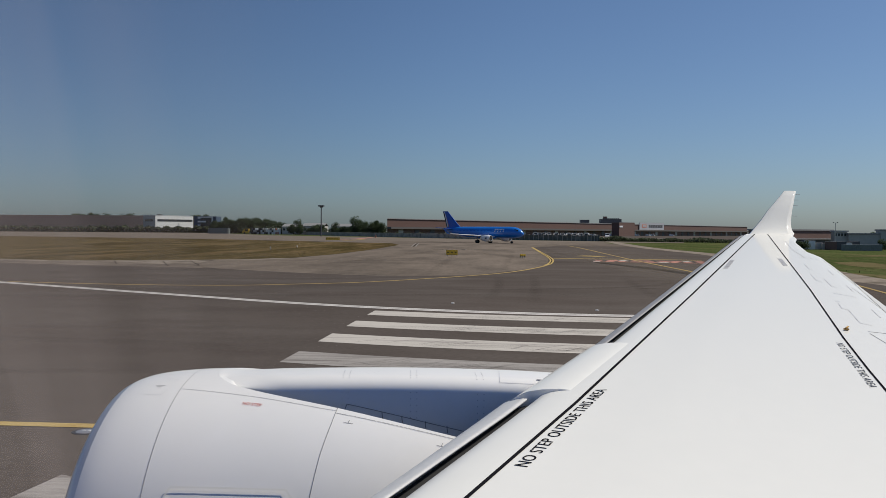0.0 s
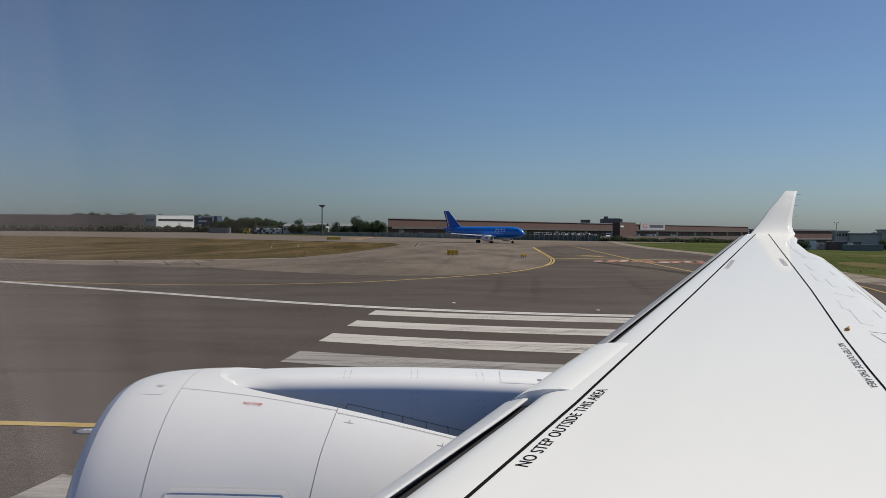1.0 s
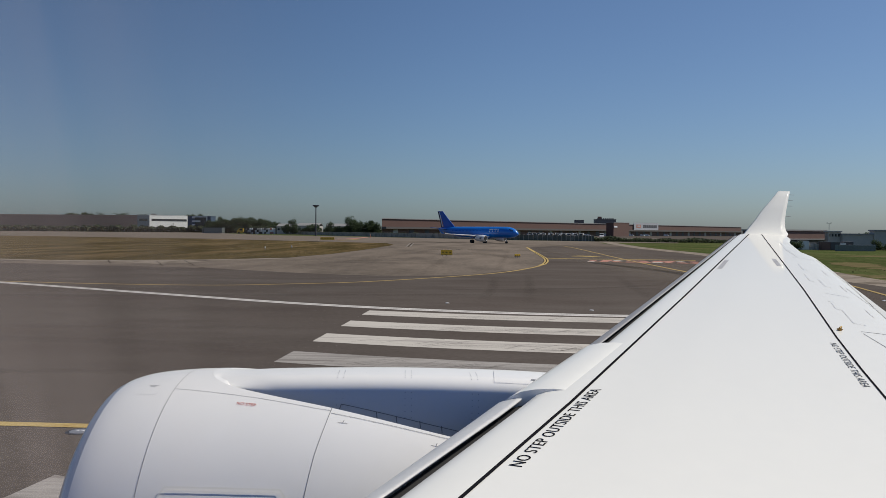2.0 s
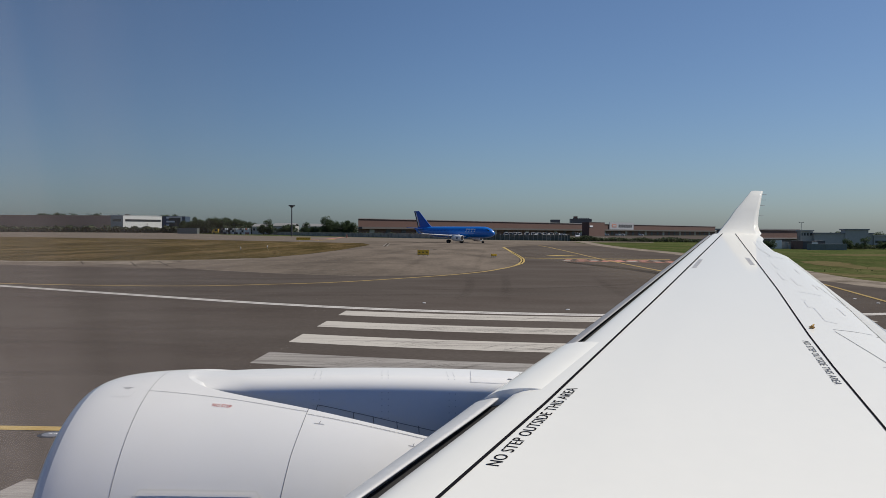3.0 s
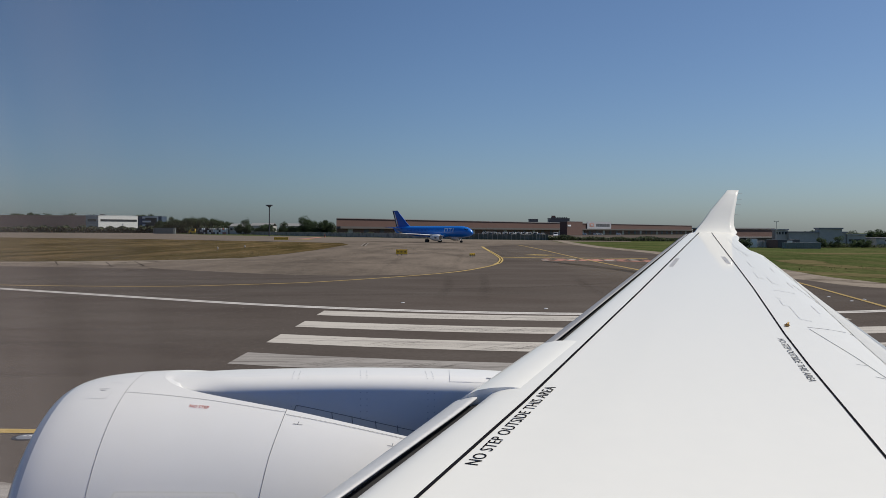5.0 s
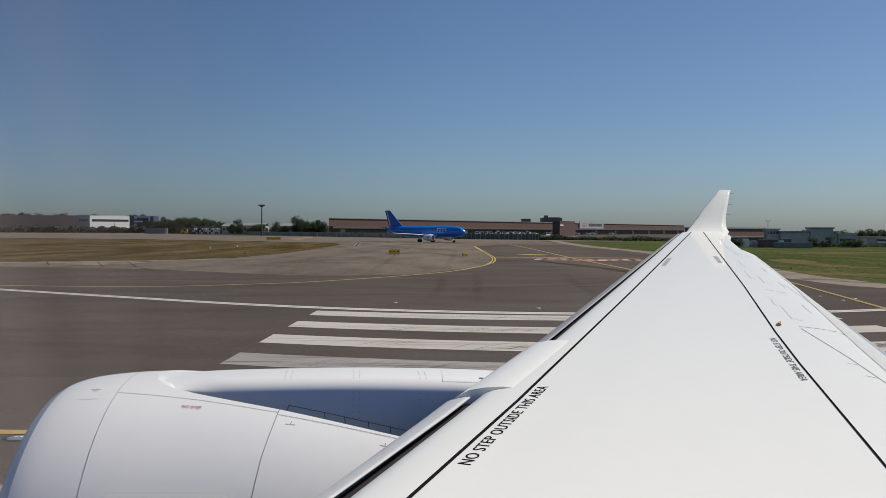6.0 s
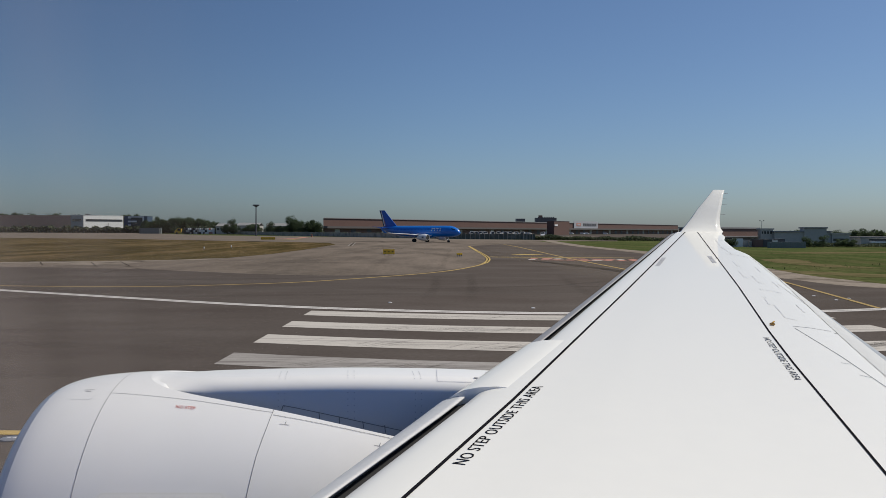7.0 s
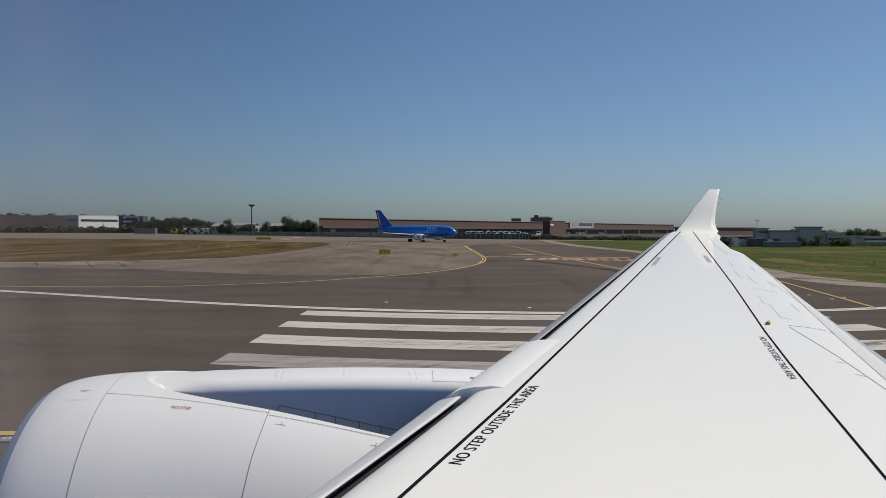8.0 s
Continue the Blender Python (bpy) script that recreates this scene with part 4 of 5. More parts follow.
def pylon_z(x, y):
    """Height of the pylon's skin: flat crown, round shoulder, upright flank."""
    top, low, w, r, fall = pylon_shape(x / K)
    u = abs(y - NY) / K
    drop = 0.012 * (min(u, w - r) / 0.22) ** 2
    if u > w - r:
        t = min(1.0, (u - w + r) / r)
        round_off = min(1.0, max(0.0, (x / K + 1.48) / 0.36))     # the nose fades into the cowl
        drop += fall * ((1 - round_off) * t ** 2.2 + round_off * (1 - math.sqrt(max(0.0, 1 - t * t))))
    return NZ + K * max(low, top - drop if u < w else low)


secs = []
for k in range(71):
    x = -1.54 + 3.08 * (k / 70) ** 1.8
    top, low, w, r, fall = pylon_shape(x)
    us = [(w - r) * j / 14 for j in range(14)] + [w - r + r * math.sin(math.pi / 2 * j / 14) for j in range(14)] + [w * 0.9999]
    half = [(u, (pylon_z(x * K, NY + u * K) - NZ) / K) for u in us] + [(w, low)]
    secs.append([Vector((x * K, NY - u * K, NZ + z * K)) for u, z in reversed(half)] + [Vector((x * K, NY + u * K, NZ + z * K)) for u, z in half[1:]])
pylon = part("pylon", loft(secs, closed=False), COWL, jet, "white engine pylon with an upright flank", smooth=True)
# darker copy of the rivet grey, for the shade on the flank
RIVET_SHADE = material("shaded_flank_rivet_heads", (0.45, 0.45, 0.46), 0.5, var=0.05, scale=20)
RIVET = material("dull_rivet_heads", (0.62, 0.62, 0.63), 0.5, var=0.05, scale=20)


def flank_y(x):
    """Where the pylon's near flank stands."""
    return NY - K * pylon_w(x / K)


def flank_line(points, width=0.004):
    """A joint along (x, height above the cowl's edge) points of the near flank."""
    rows, bm = [], bmesh.new()
    pts = [a + (b - a) * (k / 6) for a, b in zip(map(Vector, points), map(Vector, points[1:])) for k in range(7)]
    for i, p in enumerate(pts):
        d = (pts[min(i + 1, len(pts) - 1)] - pts[max(i - 1, 0)]).normalized()
        n = Vector((-d.y, d.x)) * width / 2
        row = []
        for q in (p + n, p - n):
            x = q.x * K
            z = NZ + K * nac_r(q.x) * math.cos(radians(smooth_table(EDGE, q.x))) + q.y
            row.append(bm.verts.new((x, flank_y(x) - 0.003, z)))
        rows.append(row)
    for a, b in zip(rows, rows[1:]):
        bm.faces.new((a[0], a[1], b[1], b[0]))
    return part("panel_joint", bm, SEAM, pylon)


for x in (-0.80, -0.765, -0.42, -0.385, -0.05, -0.015):
    for k in range(6):
        y = NY - 0.02 - 0.035 * k
        xx = x * K + 0.003 * k
        part("rivet", tube((xx, y, pylon_z(xx, y) - 0.002), (xx, y, pylon_z(xx, y) + 0.002), 0.0034, 0.003, 6), RIVET, pylon)
    for k in range(5):                    # on the upright flank
        xx, z = x * K + 0.02, NZ + K * (smooth_table(PYL_Z, x) - 0.085 - 0.035 * k)
        y = NY - K * pylon_w(x)
        part("rivet", tube((xx, y + 0.002, z), (xx, y - 0.002, z), 0.0036, 0.003, 6), RIVET_SHADE, pylon)
flank_line([(-0.765, -0.06), (-0.755, -0.028), (-0.55, -0.036), (-0.3, -0.044), (-0.05, -0.048)], 0.004)
for x in (-0.56, -0.45, -0.32, -0.2):
    flank_line([(x, -0.036), (x + 0.004, -0.08)], 0.004)
for pts in ([(0.10, 5.38), (0.42, 5.38), (0.42, 5.66)], [(0.10, 5.38), (0.10, 5.66)]):
    part("panel_joint", ribbon(dense(pts, 0.03), 0.0035, 0.003, pylon_z), SEAM_PALE, pylon)
part("stencil", ribbon([(0.33, 5.43), (0.35, 5.43), (0.38, 5.43)], 0.013, 0.004, pylon_z), SEAM, pylon, "tiny grey stencil bar")
# dark sheet that stands for the shade in the slat gap; slat tracks
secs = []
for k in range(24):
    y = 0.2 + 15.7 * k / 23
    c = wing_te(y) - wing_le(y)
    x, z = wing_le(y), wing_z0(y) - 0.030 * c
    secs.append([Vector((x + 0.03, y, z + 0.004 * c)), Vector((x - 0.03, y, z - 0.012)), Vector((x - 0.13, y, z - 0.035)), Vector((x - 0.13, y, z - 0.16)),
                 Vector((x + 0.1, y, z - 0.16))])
part("gap_shade_sheet", loft(secs), GAP_SHADE, jet, "dark sheet for the shade in the slat gap")
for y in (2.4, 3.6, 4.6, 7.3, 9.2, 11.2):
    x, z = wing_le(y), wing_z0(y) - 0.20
    part("slat_track", box((x - 0.26, y - 0.02, z - 0.05), (x + 0.05, y + 0.02, z)), RECESS_DARK, jet)

# fuselage round the camera, the window it looks through, and the gear that carries it all
FR, FY, FZ = 1.80, -1.476, 3.05
WIN_X, WIN_A, WIN_B = 0.15, 59.0, 72.0          # the opening: half width, degrees from the crown
FUS = [(-15.0, 0.15, -0.55), (-14.4, 0.65, -0.40), (-13.2, 1.15, -0.22), (-11.5, 1.6, -0.06), (-9.5, 1.8, 0), (-WIN_X, 1.8, 0), (WIN_X, 1.8, 0), (10.0, 1.8, 0), (14.0, 1.55, 0.22),
       (18.0, 0.95, 0.7), (21.0, 0.35, 1.1)]
turns = sorted([7.5 * k for k in range(48) if k not in (8, 9)] + [WIN_A, WIN_B])


def hull(x, r, o, deg):
    return Vector((x, FY + r * math.sin(radians(deg)), FZ + o + r * math.cos(radians(deg))))


bm = bmesh.new()
rings = [[bm.verts.new(hull(*f, d)) for d in turns] for f in FUS]
for i, (a, b) in enumerate(zip(rings, rings[1:])):
    for k in range(len(turns)):
        j = (k + 1) % len(turns)
        if FUS[i][0] == -WIN_X and turns[k] == WIN_A:
            continue
        bm.faces.new((a[k], a[j], b[j], b[k]))
bm.faces.new(rings[0])
bm.faces.new(rings[-1])
fuselage = part("fuselage", bm, FUSELAGE, jet, "plain blue fuselage", smooth=True)


def window_ring(off, r, deep):
    """A rounded outline on the hull, off metres inside the opening."""
    mid, half = (WIN_A + WIN_B) / 2, radians((WIN_B - WIN_A) / 2) * FR
    out = []
    for k in range(40):
        c, t = math.cos(k * math.tau / 40), math.sin(k * math.tau / 40)
        x = (WIN_X - off) * math.copysign(abs(c) ** 0.45, c)
        v = (half - off) * math.copysign(abs(t) ** 0.45, t)
        out.append(hull(x, r - deep, 0, mid + math.degrees(v / FR)))
    return out


window = part("cabin_window", loft([window_ring(-0.012, FR, -0.002), window_ring(0.008, FR, -0.004), window_ring(0.014, FR, 0.004), window_ring(0.014, FR, 0.020)], caps=False), STEEL, fuselage,
              "oval cabin window frame", smooth=True)
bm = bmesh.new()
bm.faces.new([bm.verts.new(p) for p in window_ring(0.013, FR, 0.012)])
pane = part("pane", bm, HAZED, window, "clear acrylic pane with a painted veil of haze")
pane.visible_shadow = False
for x in [-8.8 + 0.8 * k for k in range(23)]:
    if abs(x) > 0.5:
        part("cabin_window", box((-0.115, -0.16, -0.010), (0.115, 0.16, 0.006), pose(x, FY, FZ, -65.5) @ pose(0, 0, FR), 0.004), GLASS_DARK, fuselage, "dark cabin window")


def wheel(x, y, r, wide, parent):
    rub = part("tyre", loft([[Vector((x + rr * math.cos(k * math.tau / 28), y + yy, r + rr * math.sin(k * math.tau / 28))) for k in range(28)]
                             for rr, yy in ((r * 0.55, -wide / 2), (r * 0.93, -wide / 2), (r, -wide * 0.3), (r, wide * 0.3), (r * 0.93, wide / 2), (r * 0.55, wide / 2))]),
               RUBBER, parent, "black tyre")
    part("rim", tube((x, y - wide / 2 - 0.01, r), (x, y + wide / 2 + 0.01, r), r * 0.5), STEEL, rub)


for gx, gy, top, r in ((1.9, FY + 3.3, 2.4, 0.52), (1.9, FY - 3.3, 2.4, 0.52), (-11.2, FY, 1.9, 0.36)):
    leg = part("landing_gear_leg", tube((gx, gy, r), (gx, gy, top), 0.10, 0.14), STEEL, jet, "grey landing gear leg", smooth=True)
    for s in (-1, 1):
        wheel(gx, gy + s * 0.36, r, 0.34, leg)

ORANGE_POST = material("rusty_orange_paint", (0.30, 0.12, 0.06), 0.6, var=0.15)
DARK_MARK = material("dark_cowl_mark", (0.05, 0.06, 0.10), 0.4, var=0.1)
# ---------------------------------------------------------------- the blue airliner on the taxiway
# built nose towards -y of its own frame, then turned
def blue_airliner():
    plane = empty("airliner", (0, 0, 0), "blue narrow-body airliner with white engines taxiing past", "aircraft")
    R = 1.98
    prof = [(0.0, 0.06, -0.55), (0.15, 0.42, -0.50), (0.6, 0.88, -0.38), (1.4, 1.33, -0.22), (2.6, 1.70, -0.08), (4.2, 1.93, -0.01), (6.0, R, 0), (24.0, R, 0),
            (28.0, 1.80, 0.18), (32.0, 1.25, 0.62), (35.5, 0.62, 1.05), (37.4, 0.22, 1.30)]
    cz = 3.85

    def ring(y, r, o, n=40):
        return [Vector((r * math.sin(k * math.tau / n), y, cz + o + r * 1.04 * math.cos(k * math.tau / n))) for k in range(n)]
    body = part("fuselage", loft([ring(*p) for p in prof]), BLUE, plane, "glossy blue fuselage", smooth=True)
    for s in (-1, 1):
        for k in range(3):
            y0 = 1.55 + 0.48 * k
            pts = []
            for yy, up in ((y0, 0.70 + 0.1 * k), (y0 + 0.42, 0.74 + 0.1 * k), (y0 + 0.42, 1.14 + 0.1 * k), (y0, 1.02 + 0.1 * k)):
                r = lerp_table([(p[0], p[1]) for p in prof], yy) + 0.02
                o = lerp_table([(p[0], p[2]) for p in prof], yy)
                zz = min(0.96, up / (r * 1.04))
                pts.append(Vector((s * r * math.sqrt(1 - zz * zz), yy, cz + o + up)))
            bm = bmesh.new()
            bm.faces.new([bm.verts.new(p) for p in pts])
            part("cockpit_window", bm, GLASS_DARK, body)
        for k in range(34):
            y0 = 6.6 + 0.66 * k
            part("cabin_window", box((s * 1.925 - 0.02, y0, cz + 0.42), (s * 1.925 + 0.02, y0 + 0.26, cz + 0.78)), CABIN_PANE, body)
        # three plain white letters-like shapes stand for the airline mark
        for y0, bars in ((7.2, ((0, 0.45, 0, 1.5),)), (7.95, ((0, 1.5, 1.1, 1.5), (0.55, 0.95, 0, 1.1))), (9.75, ((0, 1.7, 1.1, 1.5), (0, 0.42, 0, 1.1), (1.28, 1.7, 0, 1.1)))):
            for a, b, c, d in bars:
                z0, z1 = 0.15 + c * 0.75, 0.15 + d * 0.75
                bm = bmesh.new()
                rows = []
                for k in range(4):
                    z = z0 + (z1 - z0) * k / 3
                    x = s * (R + 0.02) * math.sqrt(max(0, 1 - (z / (R * 1.04)) ** 2))
                    rows.append([bm.verts.new((x, y0 + a, cz + z)), bm.verts.new((x, y0 + b, cz + z))])
                for p, q in zip(rows, rows[1:]):
                    bm.faces.new((p[0], p[1], q[1], q[0]))
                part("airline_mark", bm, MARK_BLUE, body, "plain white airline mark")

    def foil(points, thick, up):
        """A tapered surface through (leading y, trailing y, span point) stations."""
        secs = []
        for ly, ty, p in points:
            p, c = Vector(p), ty - ly
            secs.append([p + Vector((0, ly + c * s, 0)) + up * (h * thick * c) for s, h in
                         ((0, 0), (0.05, 0.5), (0.3, 1), (0.7, 0.6), (1, 0.05), (1, -0.05), (0.7, -0.6), (0.3, -1), (0.05, -0.5))])
        return loft(secs)
    Z = Vector((0, 0, 1))
    for s in (-1, 1):
        wing_b = part("wing", foil([(11.5, 18.6, (s * 1.2, 0, 2.35)), (14.4, 18.9, (s * 6.4, 0, 2.65)), (19.7, 21.4, (s * 16.4, 0, 3.3))], 0.06, Z), CAR_WHITE, plane,
                      "pale grey wing", smooth=True)
        part("sharklet", foil([(19.8, 21.4, (s * 16.4, 0, 3.3)), (21.0, 22.0, (s * 16.9, 0, 4.2)), (21.9, 22.4, (s * 17.1, 0, 5.4))], 0.04, Vector((s, 0, 0))), BLUE, wing_b,
             "blue upturned wing tip")
        eng = part("engine", loft([[Vector((s * 5.75 + r * math.sin(k * math.tau / 28), y, 1.72 + r * math.cos(k * math.tau / 28))) for k in range(28)]
                                   for y, r in ((10.1, 0.86), (10.0, 0.98), (10.15, 1.07), (11.2, 1.18), (12.6, 1.12), (13.9, 0.85), (14.6, 0.5))]), CAR_WHITE, plane,
                   "white engine nacelle with a dark mark", smooth=True)
        part("fan", tube((s * 5.75, 10.02, 1.72), (s * 5.75, 10.12, 1.72), 0.84, sides=24), RECESS_DARK, eng, "dark engine intake")
        part("engine_mark", box((s * 6.88 - 0.04, 11.0, 1.45), (s * 6.88 + 0.04, 11.9, 2.05), bevel=0.02), DARK_MARK, eng, "dark shape on the cowl")
        part("engine_pylon", box((s * 5.75 - 0.15, 11.2, 2.6), (s * 5.75 + 0.15, 15.0, 3.05)), CAR_WHITE, plane)
        part("tailplane", foil([(31.4, 35.0, (s * 0.7, 0, 4.95)), (34.6, 36.2, (s * 6.2, 0, 5.5))], 0.05, Z), NAVY, plane, "dark blue tailplane", smooth=True)
        leg = part("main_gear_leg", tube((s * 3.79, 17.7, 0.55), (s * 3.79, 17.7, 2.8), 0.12, 0.16), STEEL, plane, "grey main gear leg")
        for q in (-0.45, 0.45):
            part("tyre", tube((s * 3.79 + q - 0.2, 17.7, 0.58), (s * 3.79 + q + 0.2, 17.7, 0.58), 0.58, sides=24), RUBBER, leg)
    leg = part("nose_gear_leg", tube((0, 5.07, 0.38), (0, 5.07, 2.2), 0.09, 0.11), STEEL, plane, "grey nose gear leg")
    for q in (-0.25, 0.25):
        part("tyre", tube((q - 0.11, 5.07, 0.38), (q + 0.11, 5.07, 0.38), 0.38, sides=20), RUBBER, leg)
    X = Vector((1, 0, 0))
    fin = part("tail_fin", foil([(28.2, 35.6, (0, 0, 5.4)), (30.4, 36.0, (0, 0, 7.2)), (35.0, 37.6, (0, 0, 11.75))], 0.045, X), NAVY, plane, "tall navy-blue tail fin", smooth=True)
    for s in (-1, 1):
        for k, mat in enumerate((RED_MARK, CAR_WHITE, BLACK_SIGN)):
            bm = bmesh.new()
            x = s * 0.13
            y0 = 0.42 * k
            bm.faces.new([bm.verts.new(p) for p in ((x, 34.3 + y0, 5.8), (x, 34.7 + y0, 5.8), (x * 0.6, 36.4 + y0, 11.5), (x * 0.6, 36.0 + y0, 11.5))])
            part("fin_stripe", bm, mat, fin, "narrow diagonal fin stripe")
    part("belly_fairing", loft([[Vector((1.75 * w * math.sin(k * math.tau / 24), y, 2.15 + 0.62 * w * math.cos(k * math.tau / 24))) for k in range(24)]
                                for y, w in ((10.5, 0.15), (12, 0.8), (14, 1.0), (18.5, 1.0), (21, 0.7), (22.5, 0.15))]), BLUE, plane, "blue belly fairing", smooth=True)
    return plane


blue = blue_airliner()
# nose gear and heading on the taxiway
BLUE_SCALE, BLUE_TURN = 0.915, 52.0
blue_nose_gear = Vector((8.85, 284.0, 0.0))
turn_m = Matrix.Rotation(radians(BLUE_TURN), 4, "Z") @ Matrix.Diagonal((BLUE_SCALE, BLUE_SCALE, BLUE_SCALE, 1))
blue.matrix_world = Matrix.Translation(blue_nose_gear - (turn_m @ Vector((0, 5.07, 0)))) @ turn_m

# ---------------------------------------------------------------- signs and lights beside the taxiway


def taxi_sign(at, wide, high, turn, label):
    s = empty("taxiway_sign", at, label, "sign", "taxiway signs", turn)
    m = s.matrix_world
    face = part("sign_box", box((-wide / 2, -0.12, 0.22), (wide / 2, 0.12, 0.22 + high), m, 0.02), YELLOW_SIGN, s)
    part("sign_frame", box((-wide / 2 - 0.04, -0.10, 0.18), (wide / 2 + 0.04, 0.10, 0.22), m), BLACK_SIGN, s)
    n = max(3, int(wide / 0.55))
    for k in range(n):
        x = -wide / 2 + wide * (k + 0.5) / n
        part("lettering_bar", box((x - wide / n * 0.28, -0.135, 0.22 + high * 0.36), (x + wide / n * 0.22, -0.124, 0.22 + high * 0.62), m), SIGN_TEXT, face, "black bar of lettering")
    for k in (-0.38, 0.0, 0.38):
        part("post", box((k * wide - 0.04, -0.04, 0.0), (k * wide + 0.04, 0.04, 0.2), m), STEEL, s)
    return s


taxi_sign((-5.0, 133.3, 0), 1.75, 0.72, 2, "yellow taxiway direction sign with black lettering")
taxi_sign((5.6, 128, 0), 0.85, 0.30, 25, "small yellow taxiway sign on a leaning post")
taxi_sign((-58.7, 334, 0), 5.4, 0.95, 6, "long yellow taxiway sign at the edge of dry grass")
for at in ((-1.66, 45.9), (5.5, 42.6), (23.2, 50.8), (23.1, 47.8), (24.4, 49.0)):
    lamp = empty("inset_light", (*at, 0), "small pale inset pavement light", "light", "inset lights")
    bm = loft([[Vector((at[0] + r * math.cos(k * math.tau / 16), at[1] + r * math.sin(k * math.tau / 16), z)) for k in range(16)] for r, z in ((0.105, 0.0), (0.10, 0.016), (0.06, 0.028))])
    part("lamp_body", bm, CAR_WHITE, lamp)
at = (-7.43, 15.9)
lamp = empty("inset_light", (*at, 0), "round grey steel runway light beside the yellow line", "light", "inset lights")
bm = loft([[Vector((at[0] + r * math.cos(k * math.tau / 24), at[1] + r * math.sin(k * math.tau / 24), z)) for k in range(24)] for r, z in ((0.20, 0.0), (0.195, 0.012), (0.13, 0.02))])
part("lamp_rim", bm, STEEL, lamp)
bm = loft([[Vector((at[0] + r * math.cos(k * math.tau / 24), at[1] + r * math.sin(k * math.tau / 24), z)) for k in range(24)] for r, z in ((0.27, 0.001), (0.26, 0.008), (0.20, 0.009))], caps=False)
part("lamp_gasket", bm, BLACK_SIGN, lamp, "dark ring round the light")
for s in (-0.05, 0.05):
    part("lamp_prism", box((at[0] + s - 0.03, at[1] - 0.03, 0.018), (at[0] + s + 0.03, at[1] + 0.03, 0.028), bevel=0.006), CAR_WHITE, lamp)
for x, y in ((-41.35, 166.4), (-39.8, 183.0), (-470, 1030)):
    lamp = empty("edge_light", (x, y, 0), "small white taxiway edge light standing in grass", "light", "edge lights")
    part("stem", tube((x, y, 0), (x, y, 0.30), 0.05), STEEL, lamp)
    part("globe", tube((x, y, 0.30), (x, y, 0.62), 0.12, 0.08), CAR_WHITE, lamp)

post = empty("marker_post", (-61.25, 486.6, 0), "squat rusty-orange marker post on the taxiway", "post")
part("post_body", loft([[Vector((-61.25 + r * math.cos(k * math.tau / 12), 486.6 + r * math.sin(k * math.tau / 12), z)) for k in range(12)]
                        for r, z in ((0.55, 0.0), (0.45, 0.25), (0.34, 1.1), (0.30, 1.55), (0.12, 1.68))]), ORANGE_POST, post, smooth=True)
part("post_band", tube((-61.25, 486.6, 0.8), (-61.25, 486.6, 1.1), 0.42, 0.39), DARK_MARK, post, "dark band")
# ---------------------------------------------------------------- far boundary: fence, buildings, trees, vehicles
def building(name, label, lo, hi, mat, turn=0.0, category="building", roof=ROOF, parapet=0.35):
    """A block with a body and a slightly overhanging roof slab; returns its empty and its matrix."""
    at = ((lo[0] + hi[0]) / 2, lo[1], 0.0)
    e = empty(name, at, label, category, turn=turn)
    m = e.matrix_world.copy()
    w, d, h = hi[0] - lo[0], hi[1] - lo[1], hi[2]
    part("wall", box((-w / 2, 0, 0), (w / 2, d, h - parapet), m), mat, e)
    part("roof", box((-w / 2 - 0.25, -0.25, h - parapet), (w / 2 + 0.25, d + 0.25, h), m), roof, e)
    return e, m, w, h


def face_box(e, m, name, x0, x1, z0, z1, mat, proud=0.15, label=""):
    return part(name, box((x0, -proud, z0), (x1, 0.3, z1), m), mat, e, label)


# long brick warehouse: runs from near the mast far off to the other end
P, Q = Vector((-72.0, 640.0, 0)), Vector((380.0, 1280.0, 0))
L = (Q - P).length
ware = empty("warehouse", P, "long low red-brick warehouse with a pale roof edge", "building", turn=math.degrees(math.atan2(Q.y - P.y, Q.x - P.x)))
mw = ware.matrix_world.copy()
plan = [(0, 0), (L, 0), (L, 60), (70, 60)]
part("wall", loft([[mw @ Vector((x, y, z)) for x, y in plan] for z in (0, 12.65)]), BRICK, ware, "red brick wall")
plan = [(-0.3, -0.6), (L + 0.5, -0.6), (L + 0.5, 60), (70, 60)]
part("roof", loft([[mw @ Vector((x, y, z)) for x, y in plan] for z in (12.65, 13.2)]), ROOF, ware, "pale grey roof edge")
part("canopy", box((0, -4.0, 5.3), (L, 0, 6.9), mw), CANOPY, ware, "grey canopy along the loading side")
part("base_wall", box((0.2, -0.5, 0), (L, 0, 6.1), mw), BRICK_DARK, ware, "dark shaded loading side")
for k in range(40):
    x = 12 + k * (L - 24) / 40
    part("loading_door", box((x, -0.75, 0.2), (x + 5.5, -0.5, 4.9), mw), DARK_WALL if k % 3 else GREY_WALL, ware)
roof_unit, m, w, h = building("roof_plant", "dark rooftop plant room with a pale sign rail", (129, 976, 0), (152, 990, 18.6), DARK_WALL, roof=DARK_WALL)
for k in range(9):
    face_box(roof_unit, m, "sign_bar", -9.5 + k * 2.1, -8.2 + k * 2.1, 18.5, 19.7, DARK_WALL, 0.3)
face_box(roof_unit, m, "chimney", -9, -4.5, 18.6, 21.4, BRICK, 0.2)
building("roof_plant", "small grey rooftop plant box", (99, 905, 0), (108, 915, 16.6), DARK_WALL, roof=DARK_WALL)
tower, m, w, h = building("brick_tower", "brick entrance block of the warehouse", (125, 880, 0), (160, 888, 14.0), BRICK, turn=54.8)
face_box(tower, m, "roof_light", -17, -10, 8.8, 10.4, CAR_WHITE, 0.4, "bright white lit fascia")
board = empty("wall_sign", mw @ Vector((457, -0.7, 7.0)), "white signboard with a red square and grey bars", "sign", turn=54.8)
m = board.matrix_world.copy()
part("board", box((-33, -0.5, 0), (33, 0.0, 8.2), m), BOARD, board)
